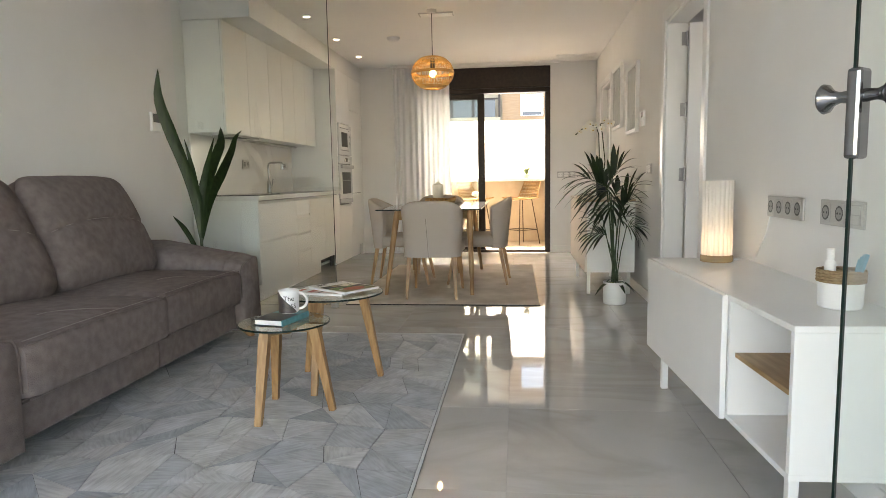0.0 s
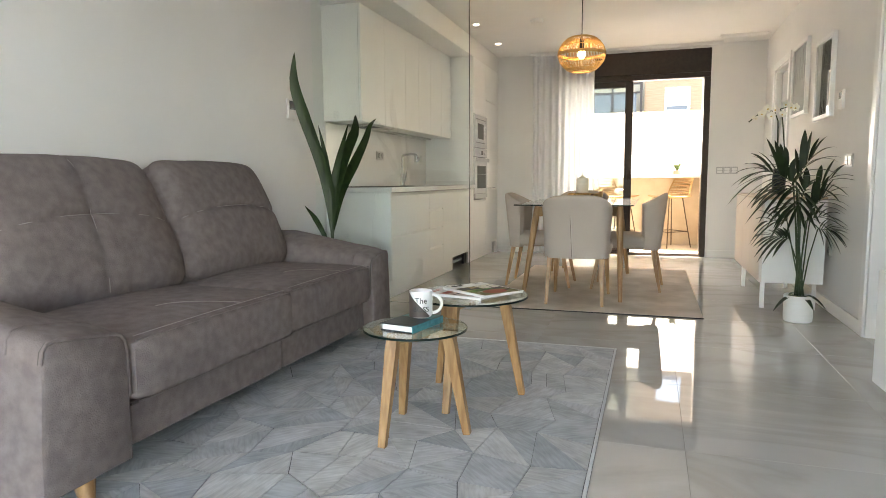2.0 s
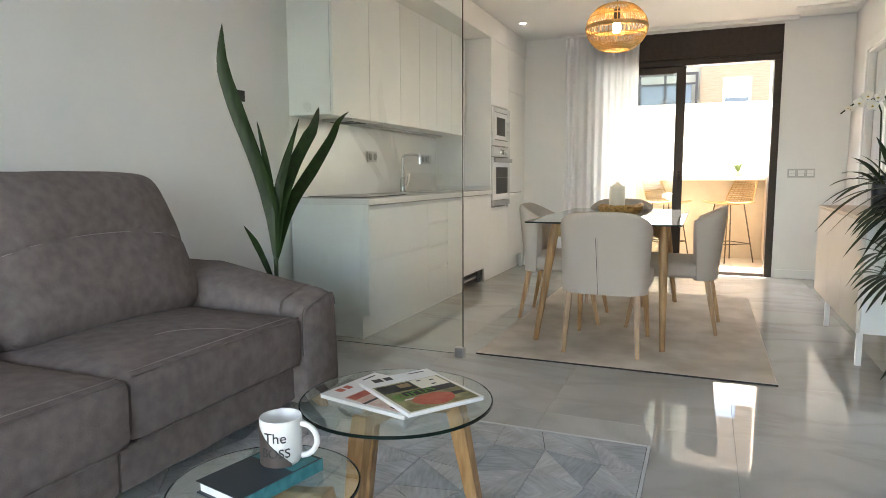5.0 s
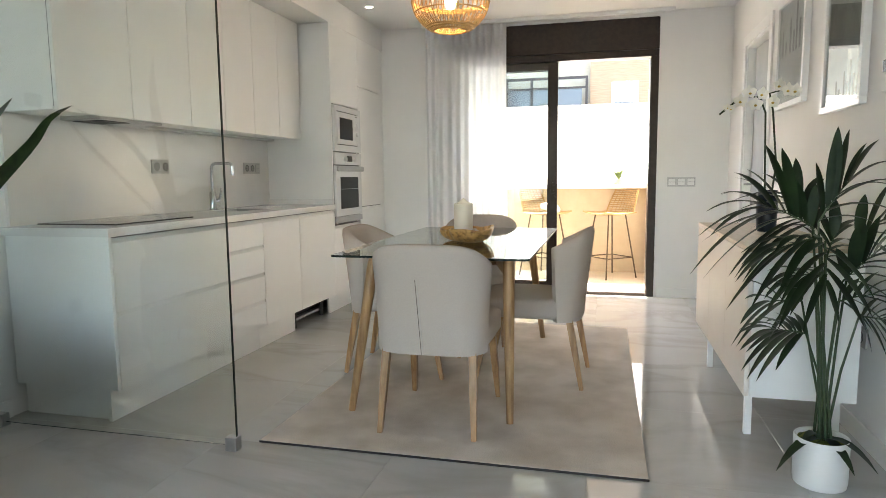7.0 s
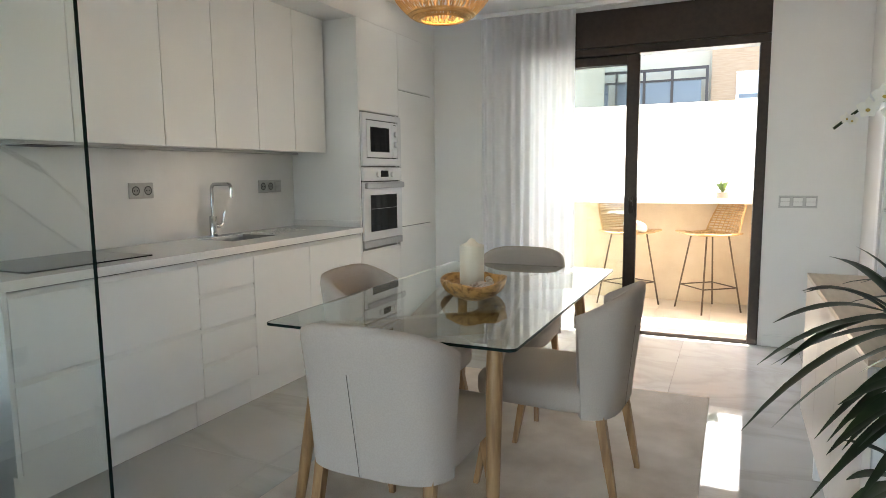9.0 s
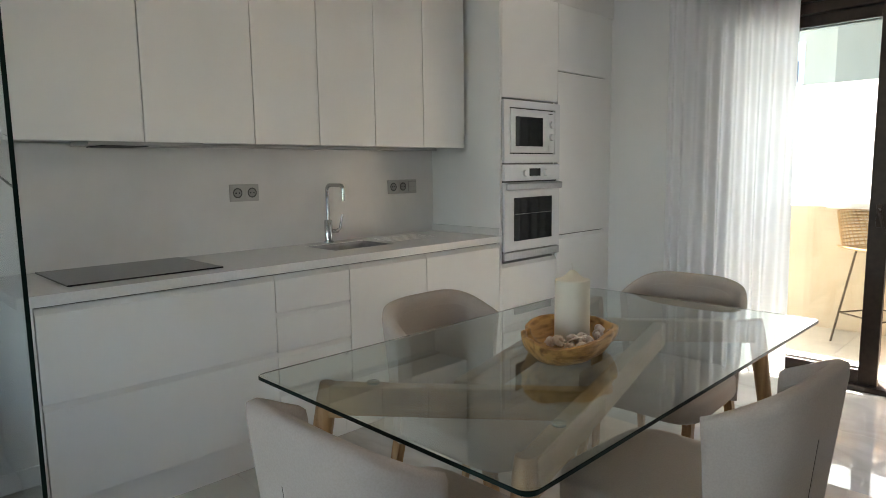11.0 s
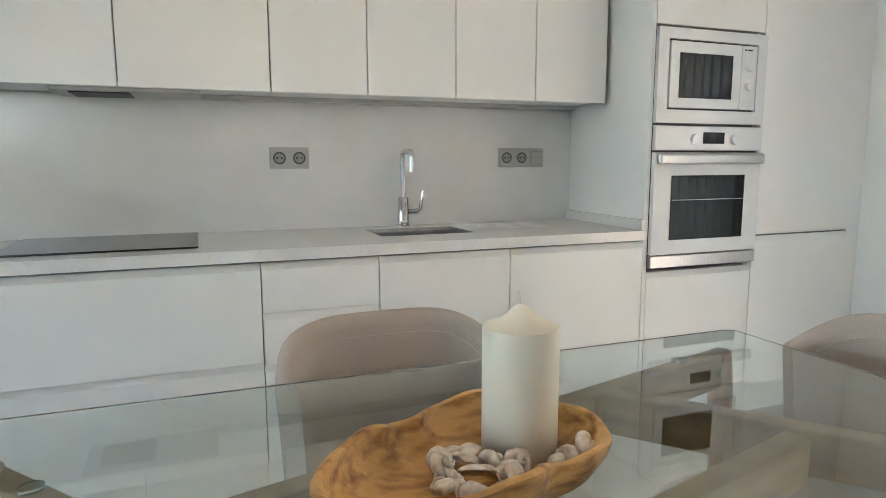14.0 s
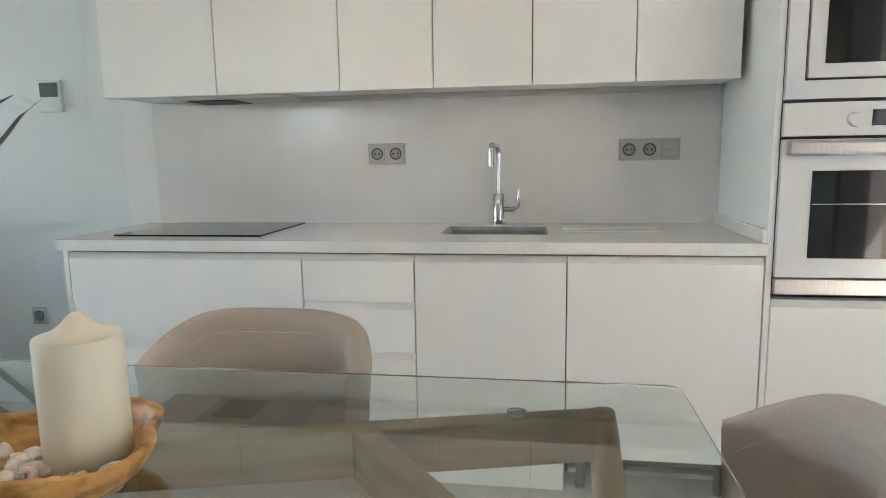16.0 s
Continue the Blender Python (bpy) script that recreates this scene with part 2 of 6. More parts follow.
M = dict(
    wall=mat("white_wall_paint", (0.78, 0.775, 0.76), (0.82, 0.815, 0.80), rough=0.75, scale=1.5, bump=0.12, bump_scale=180),
    ceiling=mat("white_ceiling_paint", (0.80, 0.795, 0.78), (0.83, 0.825, 0.81), rough=0.8, scale=1.2, bump=0.08, bump_scale=140),
    trim=mat("white_lacquer", (0.79, 0.79, 0.78), (0.82, 0.82, 0.81), rough=0.28, scale=3),
    cab=mat("white_cabinet_lacquer", (0.83, 0.83, 0.815), (0.86, 0.86, 0.845), rough=0.33, rough2=0.4, scale=2.5, bump=0.02, bump_scale=30),
    # carcass painted dark grey to put shade into the gaps between fronts
    carcass=mat("gap_shade_carcass", (0.22, 0.22, 0.215), (0.25, 0.25, 0.245), rough=0.5),
    quartz=mat("pale_quartz", (0.77, 0.76, 0.745), (0.81, 0.80, 0.785), rough=0.22, scale=90, detail=6),
    splash=mat("backsplash_quartz", (0.73, 0.715, 0.70), (0.77, 0.755, 0.74), rough=0.2, scale=5),
    floor=marble("polished_marble_tile"),
    grout=mat("tile_grout", (0.40, 0.39, 0.37), (0.45, 0.44, 0.42), rough=0.8, scale=40),
    oak=mat("oiled_oak", (0.25, 0.128, 0.050), (0.42, 0.245, 0.110), rough=0.42, scale=5, detail=9, stretch=(9, 9, 1), bump=0.15, bump_scale=30, vary=0.08),
    oakx=mat("oiled_oak_rail", (0.30, 0.185, 0.08), (0.45, 0.30, 0.15), rough=0.42, scale=5, detail=8, stretch=(1.2, 1.2, 9), bump=0.12, bump_scale=30, vary=0.06),
    olive=mat("olive_wood", (0.23, 0.095, 0.022), (0.62, 0.35, 0.115), rough=0.42, scale=14, detail=12, spread=(0.30, 0.56), stretch=(3, 1, 4), bump=0.45, bump_scale=55),
    veneer=mat("pale_veneer_top", (0.46, 0.36, 0.26), (0.56, 0.45, 0.34), rough=0.3, scale=6, stretch=(8, 1, 8)),
    shelf=mat("veneer_shelf", (0.30, 0.17, 0.07), (0.40, 0.25, 0.12), rough=0.45, scale=6, stretch=(8, 1, 8)),
    linen=mat("beige_linen", (0.475, 0.410, 0.355), (0.510, 0.443, 0.386), rough=0.92, scale=220, detail=6, bump=0.35, bump_scale=700, spec=0.15),
    piping=mat("pale_piping", (0.50, 0.44, 0.385), rough=0.9),
    # dark seams, and the painted shade of the gap under the sofa seats
    crease=mat("dark_seam_and_gap_shade", (0.10, 0.085, 0.075), rough=0.95),
    sofa=mat("taupe_microfibre", (0.158, 0.130, 0.124), (0.206, 0.172, 0.164), rough=0.9, scale=24, detail=12, spread=(0.34, 0.66), bump=0.55, bump_scale=220, spec=0.15),
    stitch=mat("pale_stitching", (0.30, 0.262, 0.25), rough=0.9),
    rug=mat("beige_wool_rug", (0.55, 0.47, 0.385), (0.73, 0.65, 0.565), rough=0.97, scale=3.6, detail=7, bump=0.8, bump_scale=240, spec=0.1),
    rugedge=mat("dark_rug_binding", (0.03, 0.028, 0.026), rough=0.9),
    hide=hide_patch("grey_hide_patch"),
    hidebase=mat("hide_rug_backing", (0.13, 0.132, 0.134), rough=0.95),
    hideedge=mat("pale_rug_piping", (0.62, 0.63, 0.63), rough=0.8),
    glass=glass("clear_glass"),
    tglass=glass("green_tinted_table_glass", (0.90, 0.965, 0.935)),
    gedge=mat("dark_green_glass_edge", (0.006, 0.016, 0.013), rough=0.3, spec=0.15),
    steel=mat("brushed_steel", (0.40, 0.40, 0.41), (0.48, 0.48, 0.49), rough=0.3, metal=1.0, scale=20, stretch=(1, 30, 1)),
    chrome=mat("chrome", (0.50, 0.51, 0.52), rough=0.07, metal=1.0),
    silver=mat("silver_plate", (0.43, 0.425, 0.41), (0.47, 0.465, 0.45), rough=0.35),
    black=mat("black_glass", (0.006, 0.007, 0.008), rough=0.04, spec=0.35),
    hob=mat("black_hob_glass", (0.02, 0.02, 0.021), (0.026, 0.026, 0.027), rough=0.12),
    cupc=mat("grey_socket_core", (0.28, 0.28, 0.27), rough=0.5),
    cup=mat("grey_socket_cup", (0.08, 0.08, 0.078), rough=0.5),
    sinksteel=mat("satin_sink_steel", (0.30, 0.30, 0.31), (0.36, 0.36, 0.37), rough=0.32, metal=1.0, scale=20),
    dark=mat("dark_plastic", (0.025, 0.025, 0.027), rough=0.5),
    appl=mat("white_appliance_glass", (0.74, 0.75, 0.76), rough=0.14),
    bronze=mat("bronze_aluminium", (0.030, 0.018, 0.012), (0.040, 0.025, 0.017), rough=0.45, scale=30, spec=0.3),
    curtain=sheer("sheer_white_voile", (0.965, 0.97, 0.985), 0.8, 0.03),
    frost=sheer("frosted_screen", (0.92, 0.92, 0.90), 0.85, 0.0),
    paper=sheer("pleated_paper", (0.92, 0.90, 0.86), 0.45, 0.0),
    rattan=mat("natural_rattan", (0.46, 0.265, 0.09), (0.64, 0.42, 0.17), rough=0.5, scale=20, bump=0.2),
    stoolr=mat("straw_rattan", (0.36, 0.21, 0.08), (0.50, 0.32, 0.14), rough=0.6, scale=25),
    stoolm=mat("brown_metal", (0.09, 0.06, 0.035), rough=0.45, metal=0.6),
    palm=mat("dark_palm_leaf", (0.008, 0.018, 0.008), (0.022, 0.042, 0.014), rough=0.42, scale=9, spec=0.35),
    yucca=mat("green_blade_leaf", (0.008, 0.021, 0.004), (0.022, 0.046, 0.010), rough=0.45, spec=0.3, scale=5, stretch=(6, 6, 1)),
    stem=mat("green_stem", (0.02, 0.04, 0.015), (0.045, 0.075, 0.03), rough=0.5),
    herb=mat("pale_green_leaf", (0.10, 0.17, 0.04), (0.24, 0.32, 0.10), rough=0.5),
    moss=mat("green_moss", (0.05, 0.07, 0.01), (0.20, 0.21, 0.04), rough=0.95, scale=90, bump=0.9, bump_scale=120),
    pot=mat("white_ceramic", (0.78, 0.78, 0.77), (0.81, 0.81, 0.80), rough=0.35),
    mint=mat("mint_glazed_pot", (0.45, 0.60, 0.52), rough=0.3),
    petal=mat("white_petal", (0.80, 0.78, 0.69), (0.87, 0.86, 0.80), rough=0.6),
    petalc=mat("yellow_orchid_lip", (0.55, 0.38, 0.08), rough=0.6),
    wax=mat("ivory_wax", (0.74, 0.70, 0.58), (0.78, 0.74, 0.63), rough=0.45, scale=4),
    shell=mat("sea_shell", (0.62, 0.49, 0.38), (0.86, 0.81, 0.74), rough=0.5, scale=60, detail=6, bump=0.4, vary=0.12),
    bulb=glow("warm_bulb", (1.0, 0.72, 0.36), 8.0),
    spot=glow("spot_lens", (1.0, 0.90, 0.74), 2.0),
    lampglow=glow("warm_lamp_bulb", (1.0, 0.78, 0.50), 0.55),
    stucco=mat("beige_stucco", (0.50, 0.405, 0.29), (0.57, 0.475, 0.35), rough=0.9, scale=4, bump=0.4, bump_scale=90),
    peach=mat("peach_brick", (0.30, 0.185, 0.10), (0.35, 0.225, 0.13), rough=0.9, scale=3, stretch=(1, 1, 12), coord="World"),
    cream=mat("cream_render", (0.38, 0.315, 0.215), (0.42, 0.35, 0.245), rough=0.9, scale=1),
    terr=mat("terrace_tile", (0.52, 0.44, 0.34), (0.60, 0.52, 0.41), rough=0.6, scale=3, vary=0.05),
    street=mat("street_asphalt", (0.045, 0.045, 0.045), (0.06, 0.06, 0.06), rough=0.9, scale=2),
    wglass=mat("window_pane", (0.10, 0.105, 0.11), rough=0.12, spec=0.25),
    plate=mat("pale_switch_plate", (0.52, 0.525, 0.52), (0.56, 0.56, 0.555), rough=0.3),
    # white lacquer; the balcony's warm reflection is mixed into the base colour
    warm_tinted_gloss=mat("white_lacquer_warm_reflection", (0.68, 0.625, 0.57), (0.72, 0.665, 0.61), rough=0.42, scale=3),
    # chrome again, darkened in colour for the dark surroundings it mirrors
    chrome_dark_reflection=mat("chrome_dark_reflection", (0.20, 0.205, 0.215), rough=0.12, metal=1.0),
    lcd=mat("grey_display", (0.05, 0.055, 0.055), rough=0.2),
    paperw=mat("printed_paper", (0.74, 0.73, 0.71), (0.80, 0.79, 0.77), rough=0.5),
    ink=mat("black_print", (0.03, 0.03, 0.032), rough=0.5),
    mugpatch=mat("brown_grey_glaze", (0.075, 0.058, 0.052), rough=0.4),
    red=mat("red_print", (0.42, 0.05, 0.035), (0.5, 0.12, 0.06), rough=0.45, scale=40),
    greenp=mat("olive_print", (0.16, 0.15, 0.05), (0.34, 0.32, 0.16), rough=0.45, scale=30),
    lime=mat("green_print", (0.10, 0.32, 0.05), rough=0.45),
    pink=mat("pink_print", (0.55, 0.33, 0.27), (0.68, 0.52, 0.45), rough=0.45, scale=50),
    navy=mat("navy_cover", (0.012, 0.022, 0.035), rough=0.35),
    teal=mat("teal_cover", (0.02, 0.16, 0.19), (0.06, 0.26, 0.30), rough=0.35, scale=40),
    rope=mat("woven_rope", (0.26, 0.17, 0.09), (0.40, 0.29, 0.17), rough=0.9, scale=50, stretch=(1, 1, 4), bump=0.8, bump_scale=160),
    blue=mat("blue_plastic", (0.10, 0.36, 0.48), rough=0.3),
    art=mat("grey_art_print", (0.40, 0.41, 0.41), (0.55, 0.56, 0.56), rough=0.6, scale=6),
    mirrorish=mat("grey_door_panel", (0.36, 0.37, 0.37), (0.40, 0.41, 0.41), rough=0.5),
)


# ---- mesh helpers ----
def box(bm, x0, x1, y0, y1, z0, z1, bevel=0.0, seg=2):
    m = Matrix.Translation(((x0 + x1) / 2, (y0 + y1) / 2, (z0 + z1) / 2)) @ Matrix.Diagonal((abs(x1 - x0), abs(y1 - y0), abs(z1 - z0), 1))
    vs = bmesh.ops.create_cube(bm, size=1, matrix=m)["verts"]
    if bevel:
        es = list({e for v in vs for e in v.link_edges})
        bmesh.ops.bevel(bm, geom=es, offset=bevel, segments=seg, affect="EDGES", profile=0.5)
    return bm


def boxm(x0, x1, y0, y1, z0, z1, bevel=0.0, seg=2):
    return box(bmesh.new(), x0, x1, y0, y1, z0, z1, bevel, seg)


def tube(bm, pts, radii, seg=10, cap=True):
    """A round rod through points, with a radius at each."""
    pts = [Vector(p) for p in pts]
    if not hasattr(radii, "__len__"):
        radii = [radii] * len(pts)
    rings, ref = [], None
    for i, p in enumerate(pts):
        d = (pts[min(i + 1, len(pts) - 1)] - pts[max(i - 1, 0)]).normalized()
        if ref is None:
            ref = d.orthogonal().normalized()
        ref = (ref - d * ref.dot(d)).normalized()
        side = d.cross(ref)
        rings.append([bm.verts.new(p + radii[i] * (ref * math.cos(a) + side * math.sin(a))) for a in [2 * math.pi * k / seg for k in range(seg)]])
    for a, b in zip(rings, rings[1:]):
        for k in range(seg):
            bm.faces.new((a[k], a[(k + 1) % seg], b[(k + 1) % seg], b[k]))
    if cap:
        bm.faces.new(rings[0][::-1])
        bm.faces.new(rings[-1])
    return bm


def lathe(bm, profile, c=(0, 0, 0), seg=28, wave=None):
    """Turns (radius, height) pairs round an upright axis."""
    rings = []
    for r, z in profile:
        if r < 1e-5:
            rings.append([bm.verts.new((c[0], c[1], c[2] + z))])
        else:
            ring = []
            for k in range(seg):
                a = 2 * math.pi * k / seg
                rr = r * (1 + (wave(a, z) if wave else 0))
                ring.append(bm.verts.new((c[0] + rr * math.cos(a), c[1] + rr * math.sin(a), c[2] + z)))
            rings.append(ring)
    for a, b in zip(rings, rings[1:]):
        if len(a) == 1 and len(b) == 1:
            continue
        for k in range(seg):
            if len(a) == 1:
                bm.faces.new((a[0], b[(k + 1) % seg], b[k]))
            elif len(b) == 1:
                bm.faces.new((a[k], a[(k + 1) % seg], b[0]))
            else:
                bm.faces.new((a[k], a[(k + 1) % seg], b[(k + 1) % seg], b[k]))
    return bm


def grid(bm, f, nu, nv):
    """A sheet of nu x nv cells; f takes u and v from 0 to 1."""
    vs = [[bm.verts.new(f(i / nu, j / nv)) for j in range(nv + 1)] for i in range(nu + 1)]
    for i in range(nu):
        for j in range(nv):
            bm.faces.new((vs[i][j], vs[i + 1][j], vs[i + 1][j + 1], vs[i][j + 1]))
    return vs


def prism(bm, poly, z0, z1, bevel=0.0):
    """An upright slab on a plan outline."""
    a = [bm.verts.new((x, y, z0)) for x, y in poly]
    b = [bm.verts.new((x, y, z1)) for x, y in poly]
    n = len(poly)
    fs = [bm.faces.new(a[::-1]), bm.faces.new(b)] + [bm.faces.new((a[i], a[(i + 1) % n], b[(i + 1) % n], b[i])) for i in range(n)]
    if bevel:
        bmesh.ops.bevel(bm, geom=list(fs[1].edges), offset=bevel, segments=2, affect="EDGES", profile=0.5)
    return bm


def thing(name, at=(0, 0, 0), label="", category="", group="", kind=""):
    ob = new(name)
    ob.location = at
    ob.empty_display_size = 0.1
    return tagged(ob, label, category, group, kind)


def mesh_of(name, bm, material, smooth=None):
    bmesh.ops.recalc_face_normals(bm, faces=bm.faces)
    me = bpy.data.meshes.new(name)
    bm.to_mesh(me)
    bm.free()
    me.materials.append(material)
    if smooth is not None:
        me.polygons.foreach_set("use_smooth", [True] * len(me.polygons))
        if smooth:
            me.set_sharp_from_angle(angle=radians(smooth))
    return me


def part(name, bm, material, parent, label="", smooth=None):
    """One mesh under a thing or a part; the bmesh is in the place's own metres."""
    root = parent
    while root.parent:
        root = root.parent
    bmesh.ops.translate(bm, verts=bm.verts, vec=-root.location)
    ob = new(name, mesh_of(name, bm, material, smooth))
    ob.parent = parent
    return tagged(ob, label)


def solid(name, bm, material, label="", category="", group="", kind="", smooth=None):
    """One mesh that is a whole thing or a piece of the setting."""
    return tagged(new(name, mesh_of(name, bm, material, smooth)), label, category, group, kind)


def lettering(text, size, depth=0.0004):
    cu = bpy.data.curves.new("letters", "FONT")
    cu.body, cu.size, cu.extrude, cu.align_x, cu.align_y = text, size, depth, "CENTER", "CENTER"
    ob = bpy.data.objects.new("letters", cu)
    me = bpy.data.meshes.new_from_object(ob)
    bm = bmesh.new()
    bm.from_mesh(me)
    bpy.data.objects.remove(ob)
    return bm


# ---- the plan ----
LX, RX, WY, BY, CZ = -2.43, 1.28, 8.52, -1.0, 2.50   # left wall, right wall, window wall, terrace wall, ceiling
WT = 0.30


# ---- structure ----
floor = solid("floor", boxm(LX - WT, RX + WT, BY - 0.3, WY + WT, -0.25, -0.012), M["grout"], "polished marble-look porcelain floor with thin joints", "floor", kind="structure")
solid("ceiling", boxm(LX, RX, BY, WY, CZ, CZ + 0.2), M["ceiling"], "plain white painted ceiling", "ceiling", kind="structure")
solid("wall_west", boxm(LX - WT, LX, BY - 0.3, WY, -0.012, CZ + 0.2), M["wall"], "plain white painted wall behind sofa and kitchen", "wall", kind="structure")

# right wall with two doorways
D1, D2, DZ = (3.66, 4.60), (7.20, 7.93), 2.06
bm = bmesh.new()
T2 = 0.13
for y0, y1, z0, z1 in ((BY - 0.3, D1[0], 0, CZ + 0.2), (D1[0], D1[1], DZ, CZ + 0.2), (D1[1], D2[0], 0, CZ + 0.2), (D2[0], D2[1], DZ, CZ + 0.2), (D2[1], WY, 0, CZ + 0.2)):
    box(bm, RX, RX + T2, y0, y1, z0 - 0.012 if z0 == 0 else z0, z1)
solid("wall_east", bm, M["wall"], "white painted wall with two doorways", "wall", kind="structure")

# window wall
WX0, WX1, WZ1 = -1.16, 0.69, 2.455
bm = bmesh.new()
box(bm, LX - WT, WX0, WY, WY + WT, -0.012, CZ + 0.2)
box(bm, WX1, RX + WT, WY, WY + WT, -0.012, CZ + 0.2)
box(bm, WX0, WX1, WY, WY + WT, WZ1, CZ + 0.2)
solid("wall_north", bm, M["wall"], "white wall round the balcony door", "wall", kind="structure")

# terrace end behind the walker: wall with a wide opening
bm = bmesh.new()
box(bm, LX, -2.15, BY - 0.25, BY, -0.012, CZ + 0.2)
box(bm, 1.15, RX, BY - 0.25, BY, -0.012, CZ + 0.2)
box(bm, -2.15, 1.15, BY - 0.25, BY, 2.35, CZ + 0.2)
solid("wall_south", bm, M["wall"], "white wall with a wide terrace opening", "wall", kind="structure")

# unseen terrace behind the walker, added: the slab blocks sky light, floor below
solid("terrace_roof", boxm(LX - 0.3, RX + 0.3, -4.3, BY - 0.25, 2.62, 2.82), M["wall"], "unseen white slab added to cut sky light at the terrace opening", "terrace roof", kind="structure")
solid("terrace_floor", boxm(LX - 0.3, RX + 0.3, -4.3, BY - 0.3, -0.25, -0.012), M["terr"], "unseen beige floor added under the shading slab", "terrace floor", kind="structure")

# room behind the first doorway, closed in plain white
bm = bmesh.new()
for y0, y1, z0, z1 in ((3.2, 3.56, -0.01, CZ), (3.56, 3.94, -0.01, 1.48), (3.56, 3.94, 2.02, CZ), (3.94, 8.4, -0.01, CZ)):
    box(bm, RX + T2 + 1.4, RX + T2 + 1.5, y0, y1, z0, z1)   # with a window opening
box(bm, RX + T2, RX + T2 + 1.4, 3.1, 3.2, -0.01, CZ)
box(bm, RX + T2, RX + T2 + 1.4, 8.3, 8.4, -0.01, CZ)
box(bm, RX + T2, RX + T2 + 1.4, 6.0, 6.1, -0.01, CZ)
solid("wall_side_rooms", bm, M["wall"], "plain white walls of the side rooms", "wall", kind="structure")
solid("ceiling_side_rooms", boxm(RX + T2, RX + T2 + 1.5, 3.1, 8.4, CZ, CZ + 0.1), M["ceiling"], "white ceiling of the side rooms", "ceiling", kind="structure")
solid("floor_side_rooms", boxm(RX + T2 + WT - 0.13, RX + T2 + 1.5, 3.1, 8.4, -0.2, -0.002), M["floor"], "marble-look floor of the side rooms", "floor", kind="structure")

# baseboards
bm = bmesh.new()
for x0, x1, y0, y1 in ((LX, LX + 0.012, 1.0, 4.86), (RX - 0.012, RX, -0.8, D1[0] - 0.075), (RX - 0.012, RX, D1[1] + 0.075, D2[0] - 0.075), (RX - 0.012, RX, D2[1] + 0.075, WY - 0.013),
                       (WX1 + 0.03, RX, WY - 0.013, WY), (-1.84, WX0 - 0.01, WY - 0.013, WY)):
    box(bm, x0, x1, y0, y1, 0.0, 0.085, 0.003)
solid("baseboard", bm, M["trim"], "low white baseboard along the walls", "baseboard", kind="structure")

# plastered bulkhead over the kitchen
solid("bulkhead", boxm(LX, -1.852, 4.90, WY, 2.302, CZ), M["wall"], "white plaster bulkhead over the kitchen units", "bulkhead", kind="structure")


def doorway(name, y0, y1, label):
    d = thing(name, (RX, y0, 0), label, "door frame", kind="structure")
    for ya, yb in ((y0 - 0.07, y0 + 0.004), (y1 - 0.004, y1 + 0.07)):
        part("casing", boxm(RX - 0.016, RX, ya, yb, 0, DZ + 0.07, 0.004), M["trim"], d)
    part("casing", boxm(RX - 0.016, RX, y0 + 0.004, y1 - 0.004, DZ - 0.004, DZ + 0.07, 0.004), M["trim"], d)
    part("jamb", boxm(RX, RX + T2, y0, y0 + 0.025, 0, DZ), M["trim"], d)
    part("jamb", boxm(RX, RX + T2, y1 - 0.025, y1, 0, DZ), M["trim"], d)
    part("jamb", boxm(RX, RX + T2, y0 + 0.025, y1 - 0.025, DZ - 0.025, DZ), M["trim"], d)
    return d


doorway("door_frame_1", *D1, "white lacquered door frame beside the television unit")
leaf = thing("door_1", (RX + T2, D1[1] - 0.03, 0), "white lacquered door standing open into the side room", "door", kind="structure")
part("leaf", boxm(RX + T2 + 0.008, RX + T2 + 0.85, D1[1] - 0.066, D1[1] - 0.028, 0.008, DZ - 0.03, 0.003), M["trim"], leaf)
for z in (0.22, 1.0, 1.45, 1.93):
    h = bmesh.new()
    tube(h, [(RX + T2 + 0.001, D1[1] - 0.034, z - 0.05), (RX + T2 + 0.001, D1[1] - 0.034, z + 0.05)], 0.008, 10)
    box(h, RX + T2 - 0.035, RX + T2 - 0.004, D1[1] - 0.028, D1[1] - 0.0255, z - 0.045, z + 0.045)
    part("hinge", h, M["steel"], leaf, "satin steel hinge", 40)
doorway("door_frame_2", *D2, "white lacquered door frame beside the window wall")
leaf = thing("door_2", (RX + T2, D2[1] - 0.03, 0), "grey-white door standing ajar beside the window wall", "door", kind="structure")
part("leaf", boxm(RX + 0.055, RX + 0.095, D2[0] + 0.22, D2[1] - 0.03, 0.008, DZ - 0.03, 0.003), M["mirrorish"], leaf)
h = tube(bmesh.new(), [(RX + 0.055, D2[1] - 0.12, 1.02), (RX + 0.005, D2[1] - 0.12, 1.02), (RX - 0.005, D2[1] - 0.13, 1.02), (RX - 0.005, D2[1] - 0.22, 1.02)], 0.009, 10)
part("door_handle", h, M["steel"], leaf, "satin steel lever handle", 40)

# ---- balcony door ----
FR = M["bronze"]
win = thing("window_1", ((WX0 + WX1) / 2, WY + 0.1, 0), "dark bronze sliding balcony door, one leaf slid open, with shutter box", "balcony door", kind="structure")
part("shutter_box", boxm(WX0, WX1, WY - 0.012, WY + 0.2, 2.185, WZ1, 0.006), FR, win, "dark bronze shutter box")
part("frame_top", boxm(WX0, WX1, WY + 0.005, WY + 0.16, 2.125, 2.183, 0.003), FR, win)
part("frame_side", boxm(WX1 - 0.068, WX1, WY - 0.008, WY + 0.17, 0.0, 2.123, 0.004), FR, win)
part("frame_side", boxm(WX0, WX0 + 0.068, WY - 0.008, WY + 0.17, 0.0, 2.123, 0.004), FR, win)
part("sill_track", boxm(WX0 + 0.07, WX1 - 0.07, WY + 0.0, WY + 0.17, -0.01, 0.03, 0.003), FR, win)


